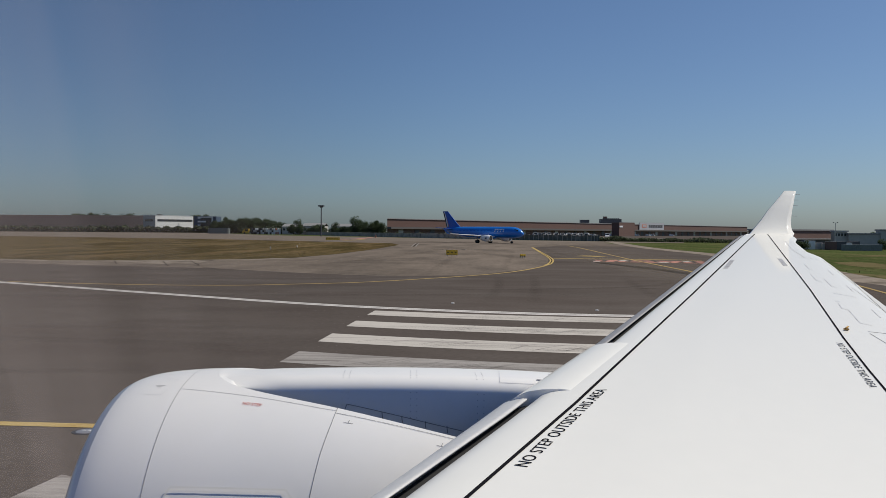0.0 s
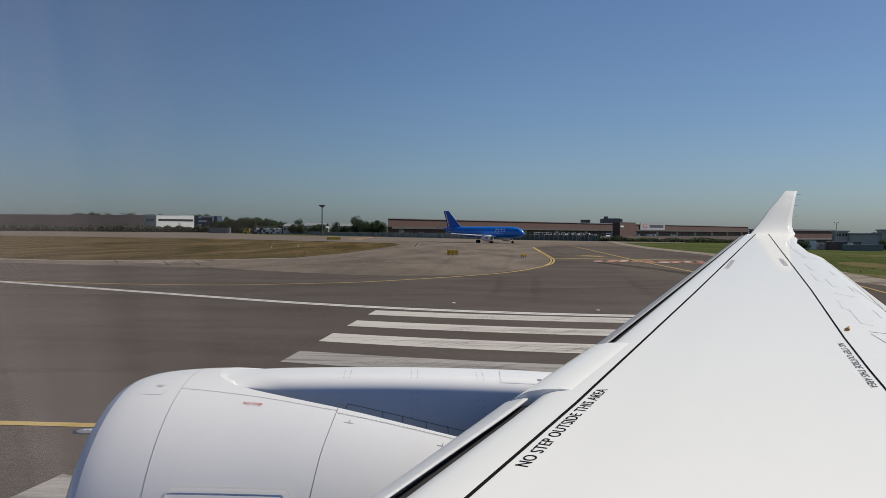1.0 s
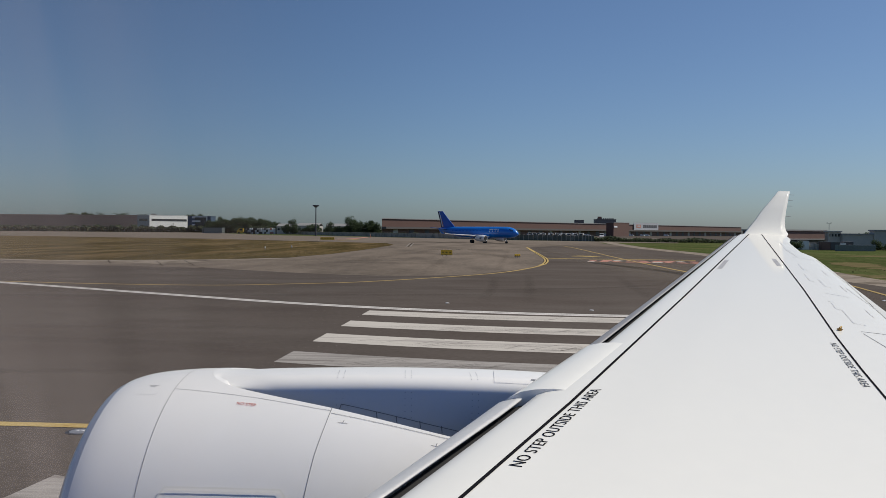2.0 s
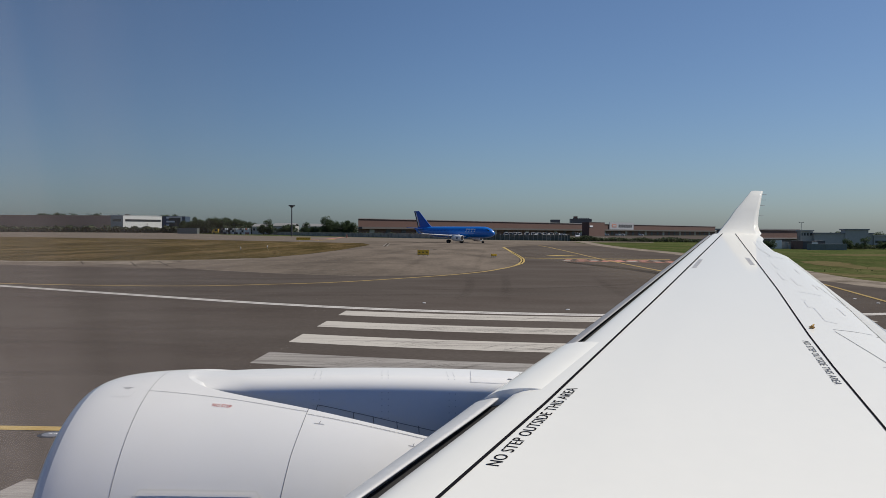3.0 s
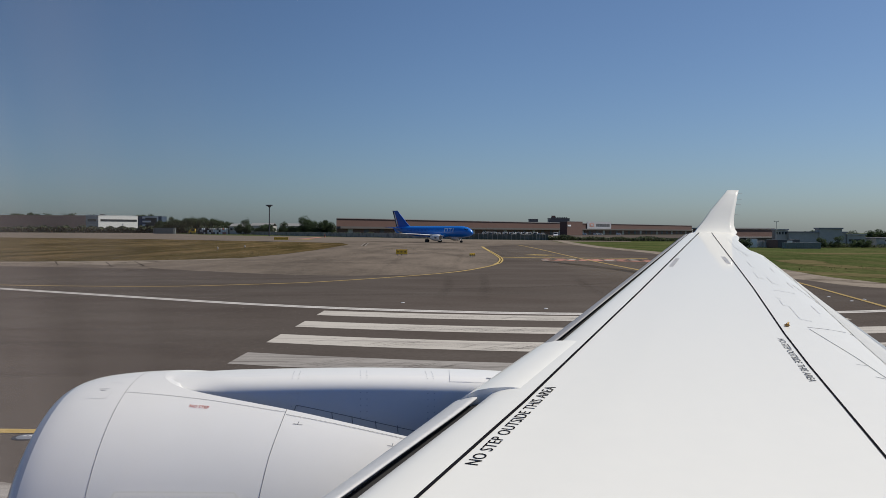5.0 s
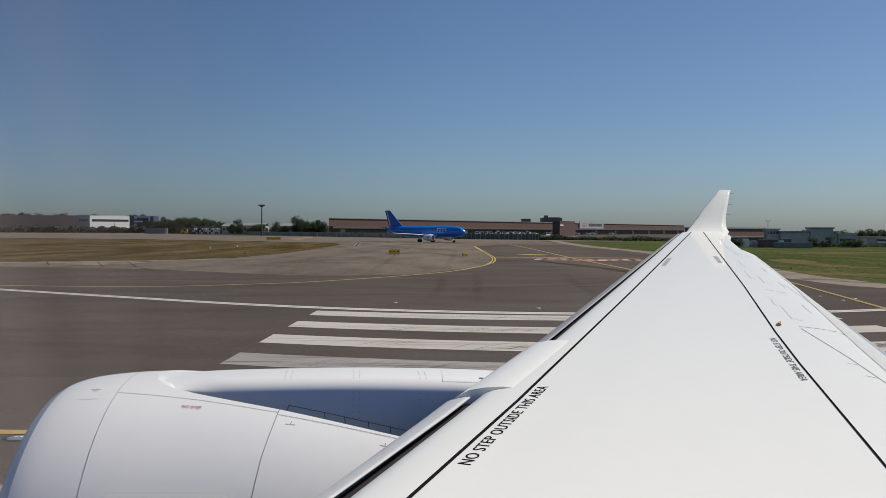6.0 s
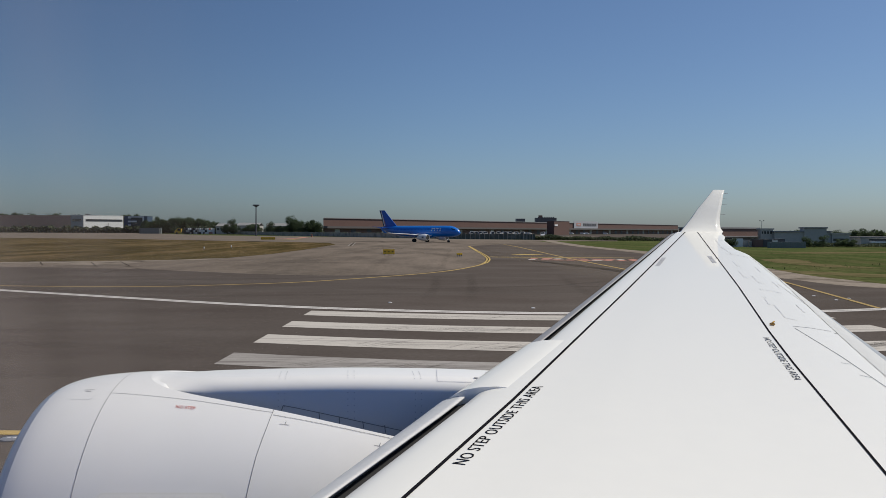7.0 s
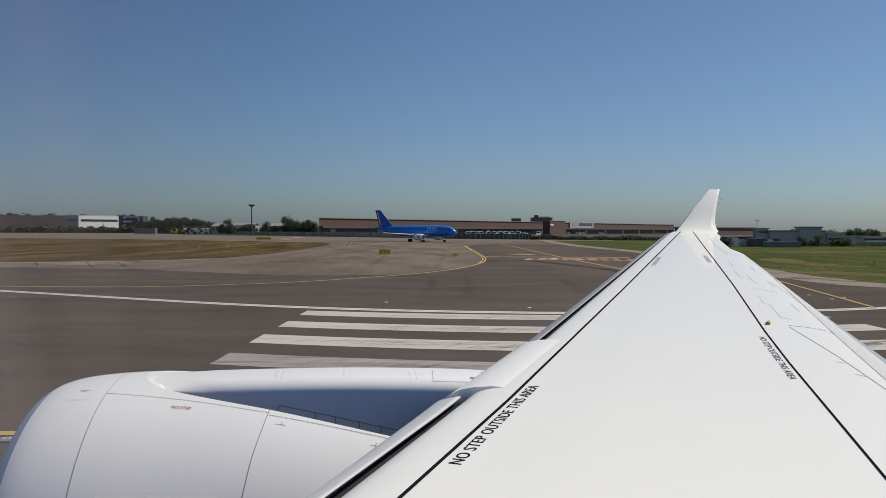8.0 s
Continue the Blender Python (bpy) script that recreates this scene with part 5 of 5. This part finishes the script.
part("red_mark", box((-27, -0.65, 2.4), (-15, -0.5, 6.0), m), RED_MARK, board, "red square mark")
part("red_mark", box((-24.5, -0.75, 3.3), (-17.5, -0.65, 5.1), m), BOARD, board)
for k in range(8):
    part("lettering_bar", box((-9 + k * 4.8, -0.65, 2.5), (-5.0 + k * 4.8, -0.5, 5.7), m), DARK_WALL, board, "dark bar of lettering")

# concrete boundary wall in panels
fence = empty("boundary_fence", (-70, 556, 0), "weathered grey concrete panel fence along the airfield", "fence")
line = spline([(-176, 812), (-110, 640), (-70, 562), (-25.7, 476), (14.5, 404), (49, 373)], 20)
rnd = random.Random(2)
for a, b in zip(line, line[1:]):
    n = max(1, round((b - a).length / 4.2))
    for k in range(n):
        p = a + (b - a) * (k / n)
        q = a + (b - a) * ((k + 0.94) / n)
        d = (q - p)
        mm = Matrix.Translation((p.x, p.y, 0)) @ Matrix.Rotation(math.atan2(d.y, d.x), 4, "Z")
        # panels beyond x = 12 are darker and greener
        part("fence_panel", box((0, -0.08, 0), (d.length, 0.08, 2.55 + rnd.uniform(-0.08, 0.08)), mm), DARK_PANEL if p.x > 12 else CONCRETE, fence)
        part("fence_post", box((-0.22, -0.2, 0), (0.10, 0.12, 2.75), mm), CONCRETE, fence)

# left skyline
building("hangar", "long brown brick hangar far beyond the taxiway", (-760, 1150, 0), (-455, 1200, 22.5), HANGAR, roof=HANGAR)
office, m, w, h = building("office_block", "white office building with a dark window band", (-438.3, 1130, 0), (-379.3, 1156, 22.3), WHITE_WALL, roof=WHITE_WALL, turn=56.0)
face_box(office, m, "window_band", -26.5, 28.0, 14.4, 17.2, PANE, 0.2, "dark ribbon of windows")
face_box(office, m, "plinth", -28.4, 28.4, 0, 6.0, DARK_WALL, 0.3)
face_box(office, m, "roof_vent", -27.0, -20.0, 22.3, 23.8, DARK_WALL, 0.1)
# grey panel over the white wall: this side's shade is put into its colour
part("side_shade_panel", box((-29.85, 0.05, 0), (-29.45, 25.9, 21.6), m), GREY_WALL, office, "grey panel for the shaded side")
part("window_band", box((-30.0, 4, 14.4), (-29.8, 22, 17.2), m), PANE, office, "dark ribbon of windows")
part("drain_pipe", box((6.2, -0.6, 6.5), (6.7, -0.2, 12.5), m), GREY_WALL, office)
frame_b, m, w, h = building("office_block", "dark blue glass building with a white frame", (-371, 1094, 0), (-342, 1115, 20.9), BLUE_WALL, roof=BLUE_WALL)
face_box(frame_b, m, "window_band", -5.8, 8.6, 5.0, 19.2, PANE, 0.2)
face_box(frame_b, m, "frame_beam", -5.8, 10.4, 19.2, 20.5, WHITE_WALL, 0.5, "white frame beam")
face_box(frame_b, m, "frame_leg", 8.6, 10.4, 5.0, 19.2, WHITE_WALL, 0.5, "white frame leg")
for x1, z0, z1 in ((-5.8, 18.0, 20.5), (1.4, 13.2, 15.2), (-5.4, 5.0, 10.4)):
    face_box(frame_b, m, "frame_panel", -9.4, x1, z0, z1, WHITE_WALL, 0.4, "white frame panel")
shed, m, w, h = building("storage_shed", "low grey corrugated storage shed", (-284, 885, 0), (-264.5, 893, 5.8), TEAL, roof=TEAL)
for k in range(14):
    face_box(shed, m, "rib", -11 + k * 1.65, -10.4 + k * 1.65, 0.2, 5.4, TEAL, 0.2)
for x0, x1, y, z in ((-188, -172, 800, 9.6), (-170, -150, 805, 10.4), (-142, -117, 800, 10.0), (-113, -93, 800, 7.8)):
    b = empty("storage_shed", ((x0 + x1) / 2, y, 0), "low pale shed with a shallow pitched roof behind trees", "building")
    m, w = b.matrix_world.copy(), x1 - x0
    part("wall", box((-w / 2, 0, 0), (w / 2, 24, z - 2.4), m), GREY_WALL, b)
    part("roof", loft([[m @ Vector((x, yy, zz)) for yy, zz in ((-0.5, z - 2.6), (12, z), (24.5, z - 2.6), (24.5, z - 2.3), (12, z + 0.3), (-0.5, z - 2.3))]
                       for x in (-w / 2 - 0.4, w / 2 + 0.4)]), PALE_ROOF, b, "pale pitched roof")
    for k in range(4):
        face_box(b, m, "window", -w / 2 + w * (k + 0.2) / 4, -w / 2 + w * (k + 0.7) / 4, 3.6, 5.6, PANE)

# mast with a lamp crown
mast = empty("light_mast", (-106, 560, 0), "tall dark floodlight mast with a crown of lamps", "lamp post")
part("pole", tube((-106, 560, 0), (-106, 560, 19.2), 0.46, 0.30, 12), DARK_WALL, mast)
part("crown", tube((-106, 560, 18.6), (-106, 560, 19.8), 0.8, 1.5, 12), DARK_WALL, mast)
for k in range(8):
    a = k * math.tau / 8
    p = Vector((-106 + 1.5 * math.cos(a), 560 + 1.5 * math.sin(a), 19.7))
    part("floodlight", box(p - Vector((0.5, 0.5, 0.35)), p + Vector((0.5, 0.5, 0.45))), DARK_WALL, mast)


def lamp_post(x, y, top, label, arms):
    lp = empty("street_lamp", (x, y, 0), label, "lamp post")
    part("pole", tube((x, y, 0), (x, y, top), 0.09, 0.06), GREY_WALL, lp)
    if arms:
        part("arm", box((x - 0.55, y - 0.04, top - 0.07), (x + 0.55, y + 0.04, top)), GREY_WALL, lp)
        for s in (-0.5, 0.5):
            part("lamp_head", box((x + s - 0.14, y - 0.1, top), (x + s + 0.14, y + 0.1, top + 0.12)), DARK_WALL, lp)
    else:
        part("lamp_head", tube((x, y, top - 0.2), (x, y, top + 0.9), 0.42, 0.5), DARK_WALL, lp, "dark lamp drum")


lamp_post(89.2, 226, 6.6, "thin double-armed lamp post by the warehouse", True)
lamp_post(118.3, 215, 5.0, "lamp post with a drum head", False)

# the group of buildings behind the green field
yr = 226.0
rb, m, w, h = building("warehouse", "red-brick end block of the warehouse", (74.5, yr + 3, 0), (94.5, yr + 15, 4.9), BRICK_DARK, turn=40.0)
face_box(rb, m, "canopy", -10, 10, 2.3, 2.6, ROOF, 0.8)
face_box(rb, m, "base_wall", -10, 10, 0, 2.3, DARK_WALL, 0.2)
ro, m, w, h = building("office_block", "pale office block with a row of small windows", (89.3, yr + 1, 0), (92.6, yr + 3, 4.65), GREY_WALL, roof=GREY_WALL)
for k in range(4):
    face_box(ro, m, "window", -1.45 + k * 0.78, -1.0 + k * 0.78, 3.2, 3.9, PANE, 0.05)
rg, m, w, h = building("office_block", "long grey flat-roofed industrial building", (92.6, yr, 0), (107.6, yr + 3.5, 4.0), GREY_WALL)
rg, m, w, h = building("office_block", "dark grey industrial building with stepped roof", (107.7, yr - 0.4, 0), (112.4, yr + 2.5, 3.45), GREY_WALL, roof=GREY_WALL)
face_box(rg, m, "window_band", -2.0, 2.0, 1.4, 2.0, PANE, 0.06)
building("roof_plant", "raised grey roof storey", (100.4, yr - 0.3, 0), (106.3, yr + 2.5, 5.0), GREY_WALL)
rl, m, w, h = building("office_block", "low pale building with a white canopy", (115.5, yr, 0), (140, yr + 12, 2.5), GREY_WALL)
face_box(rl, m, "canopy", -10, -2, 0.9, 1.25, WHITE_WALL, 1.0, "white canopy")
face_box(rl, m, "window_band", -10, 8, 1.5, 1.9, PANE, 0.06)
cont = empty("container", (86.5, 203, 0), "long teal-grey freight container", "container")
m = cont.matrix_world.copy()
part("body", box((-4.2, 0, -0.06), (4.2, 2.0, 1.35), m, 0.03), TEAL, cont)
for k in range(20):
    part("rib", box((-4.1 + k * 0.42, -0.05, 0.15), (-3.95 + k * 0.42, 0.02, 1.25), m), TEAL, cont)
# stacked equipment in front of the brick block
rnd = random.Random(12)
for k in range(9):
    x = 77 + k * 1.5 + rnd.uniform(-0.6, 0.6)
    hgt = rnd.uniform(0.9, 2.1)
    cr = empty("crate", (x, 214 + rnd.uniform(-3, 3), 0), "dark stacked equipment crate beside the warehouse", "crate", "stacked crates")
    m = cr.matrix_world.copy()
    part("body", box((-1.1, -0.8, 0), (1.1, 0.8, hgt), m, 0.04), rnd.choice((DARK_WALL, GREY_WALL, BRICK_DARK, WHITE_WALL)), cr)
    part("lid", box((-1.15, -0.85, hgt), (1.15, 0.85, hgt + 0.08), m), ROOF, cr)


# vehicles
def van(at, turn, mat, label, group, size=1.0):
    v = empty("van", at, label, "van", group, turn)
    m = v.matrix_world @ Matrix.Scale(size, 4)
    prof = [(-2.6, 0.35), (2.5, 0.35), (2.6, 0.9), (2.35, 1.15), (1.75, 1.25), (1.15, 2.1), (-2.5, 2.15), (-2.6, 1.8)]
    bm = loft([[m @ Vector((x, y * (0.93 if z > 1.3 else 1.0), z)) for x, z in prof] for y in (-0.95, 0.95)])
    part("body", bm, mat, v)
    for y in (-0.96, 0.96):
        part("side_window", box((0.2, y - 0.02, 1.3), (1.25, y + 0.02, 1.9), m), GLASS_DARK, v)
    bm = bmesh.new()
    bm.faces.new([bm.verts.new(m @ Vector(q)) for q in ((1.74, -0.82, 1.30), (1.74, 0.82, 1.30), (1.22, 0.78, 2.04), (1.22, -0.78, 2.04))])
    for f in bm.verts:
        f.co += m.to_3x3() @ Vector((0.02, 0, 0.02))
    part("windscreen", bm, GLASS_DARK, v)
    for x in (-1.7, 1.65):
        for y in (-0.85, 0.85):
            part("wheel", tube(m @ Vector((x, y - 0.1, 0.34)), m @ Vector((x, y + 0.1, 0.34)), 0.34 * size, sides=14), RUBBER, v)
    return v


base = van((0, 0, 0), 0, CAR_WHITE, "white van parked behind the fence", "parked vans")
slots = [0.03, 0.09, 0.15, 0.21, 0.31, 0.39, 0.47, 0.54, 0.62, 0.70, 0.95]
for i, s in enumerate(slots):
    p = Vector((23.5 + 34 * s, 424 - 26 * s, 1.21))
    mm = pose(p.x, p.y, p.z, 0, 0, -90 + rnd.uniform(-14, 14))
    if i == 0:
        base.matrix_world = mm
    else:
        copy_thing(base, mm)
tagged(part("yard", sheet([(40, 394), (70, 366), (140, 342), (300, 330), (560, 1000), (395, 1270), (-50, 650), (-20, 540)], -0.03), ASPHALT), "dark asphalt yard before the warehouse", "pavement", kind="structure")
for k in range(15):
    p = mw @ Vector((150 + 21 * k + rnd.uniform(-6, 6), -rnd.uniform(12, 30), 0))
    copy_thing(base, pose(p.x, p.y, 0, 0, 0, 54.8 - 90 + rnd.uniform(-8, 8)))
terrace = tagged(part("terrace", sheet([(10, 414), (52, 380), (80, 384), (60, 440), (20, 440)], 1.20), CONCRETE), "raised concrete yard behind the fence", "pavement", kind="structure")

# service truck and barrier stacks on the far taxiway
truck = empty("service_truck", (-219.5, 800, 0), "yellow airport service truck with a dark load", "truck")
m = truck.matrix_world.copy()
part("cab", loft([[m @ Vector((x, y, z)) for x, z in ((-6, 0.8), (0, 0.8), (0, 5.0), (-3.6, 5.0), (-6, 3.0))] for y in (0, 3)]), ORANGE, truck, "yellow cab")
part("windscreen", box((-3.4, -0.1, 3.1), (-0.8, 0.0, 4.6), m), GLASS_DARK, truck)
part("flatbed", box((0, 0, 0.9), (8, 3, 1.6), m), DARK_WALL, truck)
for x in (-4, 3, 6):
    part("wheel", tube(m @ Vector((x, -0.1, 0.9)), m @ Vector((x, 0.6, 0.9)), 0.9, sides=14), RUBBER, truck)
for k in range(16):
    x = -217.0 + k * 1.75
    bs = empty("barrier_stack", (x, 803, 0), "black and white stacked barrier segment" if k < 12 else "red and white stacked barrier segment", "barrier", "stacked barriers", turn=rnd.uniform(30, 55))
    for j in range(3):
        shade = rnd.choice((DARK_WALL, WHITE_WALL, GREY_WALL, BLACK_SIGN, BLACK_SIGN, CAR_WHITE) if k < 12 else (RED_MARK, WHITE_WALL, WHITE_WALL, CAR_WHITE))
        part("barrier", box((-0.7, -0.6, j * 1.9 - 0.03), (0.7, 0.6, j * 1.9 + 1.85), bs.matrix_world), shade, bs)


# ---------------------------------------------------------------- trees and scrub
def tree_mesh(seed, tall, wide, leaves=3400):
    """Trunk with limbs, and a crown of small tilted leaf clumps round several boughs."""
    rnd = random.Random(seed)
    bm = bmesh.new()

    def limb(a, b, r0, r1):
        q = (b - a).to_track_quat("Z", "Y").to_matrix()
        ra = [bm.verts.new(a + q @ Vector((r0 * math.cos(k), r0 * math.sin(k), 0))) for k in (0, 1.26, 2.51, 3.77, 5.03)]
        rb = [bm.verts.new(b + q @ Vector((r1 * math.cos(k), r1 * math.sin(k), 0))) for k in (0, 1.26, 2.51, 3.77, 5.03)]
        for i in range(5):
            bm.faces.new((ra[i], ra[(i + 1) % 5], rb[(i + 1) % 5], rb[i]))
    top = Vector((0, 0, tall * 0.62))
    limb(Vector((0, 0, 0)), top, tall * 0.03, tall * 0.012)
    boughs = []
    for k in range(11):
        a = rnd.uniform(0, math.tau)
        z = rnd.uniform(0.22, 0.86) * tall
        reach = wide * 0.5 * rnd.uniform(0.25, 0.85) * (1.1 - abs(z / tall - 0.5))
        c = Vector((reach * math.cos(a), reach * math.sin(a), z))
        boughs.append((c, wide * rnd.uniform(0.16, 0.30)))
        limb(Vector((0, 0, min(z * 0.6, tall * 0.55))), c, tall * 0.012, tall * 0.004)
    trunk = bm
    bm2 = bmesh.new()
    for k in range(leaves):
        c, r = rnd.choice(boughs)
        d = Vector((rnd.gauss(0, 1), rnd.gauss(0, 1), rnd.gauss(0, 0.8))).normalized()
        p = c + d * r * rnd.uniform(0.55, 1.12)
        s = rnd.uniform(0.013, 0.034) * wide
        q = Euler((rnd.uniform(-1.2, 1.2), rnd.uniform(-1.2, 1.2), rnd.uniform(0, 6.3))).to_matrix()
        vs = [bm2.verts.new(p + q @ (Vector((math.cos(t) * s * rnd.uniform(0.7, 1.2), math.sin(t) * s * rnd.uniform(0.6, 1.1), rnd.uniform(-0.2, 0.2) * s)))) for t in
              (0.2, 1.4, 2.7, 3.9, 5.2)]
        bm2.faces.new(vs)
    return trunk, bm2


def make_tree(seed, tall, wide, label, mat=LEAF):
    t = empty("tree", (0, 0, 0), label, "tree", "distant trees")
    a, b = tree_mesh(seed, tall, wide)
    part("trunk", a, BARK, t)
    part("crown", b, mat, t)
    return t


kinds = [make_tree(21, 10, 9, "broad dark green deciduous tree"), make_tree(22, 10, 6.5, "dark green rounded tree"),
         make_tree(23, 10, 12, "low spreading dark green tree"), make_tree(24, 10, 4.2, "slim dark conical tree")]
used = [False] * 4


def plant(x, y, tall, kind, spin, squash=1.0):
    mm = pose(x, y, 0, 0, 0, spin) @ Matrix.Diagonal((tall / 10 * squash, tall / 10 * squash, tall / 10, 1))
    if not used[kind]:
        used[kind] = True
        kinds[kind].matrix_world = mm
        return
    ob = copy_thing(kinds[kind], pose(x, y, 0, 0, 0, spin))
    ob.scale = (tall / 10 * squash, tall / 10 * squash, tall / 10)


rnd = random.Random(31)
for k in range(36):                       # row beside the office
    x = -297 + k * 2.1 + rnd.uniform(-1.2, 1.2)
    tall = lerp_table(((-300, 15.0), (-280, 15.5), (-268, 18.0), (-240, 16.6), (-224, 12.0)), x)
    plant(x, 955 + rnd.uniform(-12, 12), tall * rnd.uniform(0.86, 1.03), rnd.choice((0, 1, 2, 2)), rnd.uniform(0, 360), 0.9)
plant(-289, 962, 20.0, 3, 40, 0.9)
for x, h, kd, wide in ((-169.7, 9.0, 2, 1.1), (-165.7, 14.5, 1, 0.8), (-163.5, 9.0, 2, 1.0), (-150.0, 9.2, 2, 1.2), (-144.0, 9.0, 2, 1.2), (-134.5, 7.2, 2, 1.3), (-131.0, 12.0, 1, 0.8),
                       (-126.3, 7.0, 2, 1.3), (-121.4, 7.6, 2, 1.2), (-116.0, 10.0, 0, 1.0), (-111.0, 17.0, 0, 0.95), (-107.4, 13.0, 0, 1.0), (-103.8, 7.6, 2, 1.1), (-98.5, 12.6, 2, 0.8),
                       (-93.6, 12.8, 2, 0.75), (-89.5, 11.6, 0, 0.9), (-156, 6.0, 2, 1.1)):   # loose trees before the sheds
    plant(x, 762 + rnd.uniform(-4, 4), h, kd, rnd.uniform(0, 360), wide)
for k in range(26):                       # crowns above the hangar roof
    x, tall = rnd.choice(((-600, 25.5), (-592, 26.0), (-570, 27.0), (-562, 27.4), (-553, 27.0), (-527, 27.8), (-511, 27.2), (-490, 25.0), (-456, 25.0), (-415, 25.0), (-407, 25.5)))
    plant(x + rnd.uniform(-5, 5), 1235 + rnd.uniform(0, 20), tall * rnd.uniform(0.94, 1.02), rnd.choice((0, 2)), rnd.uniform(0, 360), 0.8)
for x, y, h, kd in ((95.7, 213, 2.7, 0), (99.6, 213, 3.1, 1), (104.5, 214, 2.0, 2), (107.5, 215, 2.1, 2), (76, 212, 2.2, 2), (72, 211, 2.4, 0), (125, 290, 4.4, 2),
                    (152, 300, 4.9, 2), (146, 300, 4.6, 0), (160, 302, 4.7, 2), (154, 298, 4.4, 0), (140, 300, 4.2, 2), (98, 212, 1.6, 2)):
    plant(x, y, h, kd, rnd.uniform(0, 360), 1.2)


def scrub(name, line, high, deep, n, seed, mat, label):
    """A ragged belt of leaf clumps along a plan line."""
    rnd = random.Random(seed)
    pts = spline(line, 12)
    verts, faces = [], []
    for k in range(n):
        i = rnd.randrange(len(pts) - 1)
        p = pts[i] + (pts[i + 1] - pts[i]) * rnd.random()
        lump = 0.55 + 0.45 * noise.noise(Vector((p.x * 0.12, p.y * 0.12, seed)))
        h = high * lump * rnd.uniform(0.1, 1.0)
        c = Vector((p.x, p.y + rnd.uniform(-deep, deep), h))
        s = high * rnd.uniform(0.05, 0.13)
        q = Euler((rnd.uniform(-1.3, 1.3), rnd.uniform(-1.3, 1.3), rnd.uniform(0, 6.3))).to_matrix()
        b = len(verts)
        verts += [c + q @ Vector((math.cos(t) * s * 1.6, math.sin(t) * s, 0)) for t in (0.1, 1.5, 2.8, 4.2, 5.3)]
        faces.append(list(range(b, b + 5)))
    me = bpy.data.meshes.new(name)
    me.from_pydata(verts, [], faces)
    me.materials.append(mat)
    return tagged(new(name, me), label, "scrub", kind="stuff")


scrub("scrub", [(-900, 1160), (-600, 1110), (-420, 1080), (-330, 1062), (-180, 815)], 11.0, 8, 20000, 5, HEDGE, "dark ragged scrub along the far taxiway")
scrub("scrub", [(-176, 830), (-110, 655), (-70, 575), (-25, 490), (14, 420)], 3.7, 3, 7000, 6, HEDGE, "dark scrub growing behind the concrete fence")
scrub("scrub", [(-312, 975), (-260, 940), (-215, 905), (-180, 830)], 7.0, 8, 7000, 11, HEDGE, "dark undergrowth below the far trees")
scrub("scrub", [(49, 376), (70, 360), (100, 345), (140, 335)], 2.6, 5, 9000, 7, HEDGE, "dark hedge between grass and warehouse")
scrub("scrub", [(74, 222), (90, 219), (110, 217), (150, 219)], 1.3, 2, 6000, 9, HEDGE, "low dark scrub at the edge of the green field")
# bare patches in the green field
for k, outline in enumerate(([(46, 117), (50, 121.5), (52, 118), (50, 110), (47.5, 103.5), (48, 97), (50, 91), (46.5, 91), (43.5, 95), (43.8, 103), (44.6, 110)],
                             [(35.2, 86), (36.6, 85.5), (38.5, 82), (42.5, 77), (50, 70), (60, 62), (54, 61), (44, 66), (38, 72), (35, 78), (34.6, 82)],
                             [(60, 150), (70, 160), (90, 166), (92, 160), (74, 152)])):
    tagged(part("bare_patch", sheet(ragged(outline, 0.7, 0.6, 5 + k), -0.035 + 0.002 * k), BARE_EARTH), "dry bare earth strip in the green field", "earth", kind="structure")


def blades(name, seed, n, spot, high, wide, mat, label):
    """Thin upright grass blades at the places that spot() gives."""
    rnd = random.Random(seed)
    verts, faces = [], []
    for k in range(n):
        x, y = spot(rnd)
        h = high * rnd.uniform(0.35, 1.0) * (0.6 + 0.6 * noise.noise(Vector((x * 0.25, y * 0.25, seed))))
        a, lean = rnd.uniform(0, 6.3), rnd.uniform(-0.4, 0.4)
        w = wide * rnd.uniform(0.5, 1.0)
        b = len(verts)
        dx, dy = math.cos(a) * w, math.sin(a) * w
        verts += [(x - dx, y - dy, -0.03), (x + dx, y + dy, -0.03), (x + lean * h, y + lean * h * 0.5, max(0.06, h))]
        faces.append((b, b + 1, b + 2))
    me = bpy.data.meshes.new(name)
    me.from_pydata(verts, [], faces)
    me.materials.append(mat)
    return tagged(new(name, me), label, "grass", kind="stuff")


dry_line = spline([(-160, 149), (-120, 132), (-80, 114.5), (-52, 103.5), (-40, 107), (-32.5, 112.5), (-27.5, 121), (-25, 140)], 10)


def dry_spot(rnd):
    i = rnd.randrange(len(dry_line) - 1)
    p = dry_line[i] + (dry_line[i + 1] - dry_line[i]) * rnd.random()
    back = 22 * rnd.random() ** 1.6
    return p.x - back * 0.35, p.y + back


blades("dry_grass_tufts", 41, 6000, dry_spot, 0.12, 0.12, WEED, "dry brown grass tufts along the taxiway edge")
scrub("field_weeds", [(36, 86), (55, 96), (80, 108), (115, 128), (150, 146)], 0.7, 2.5, 220, 43, GREEN_WEED, "low dark weeds round the bare earth")
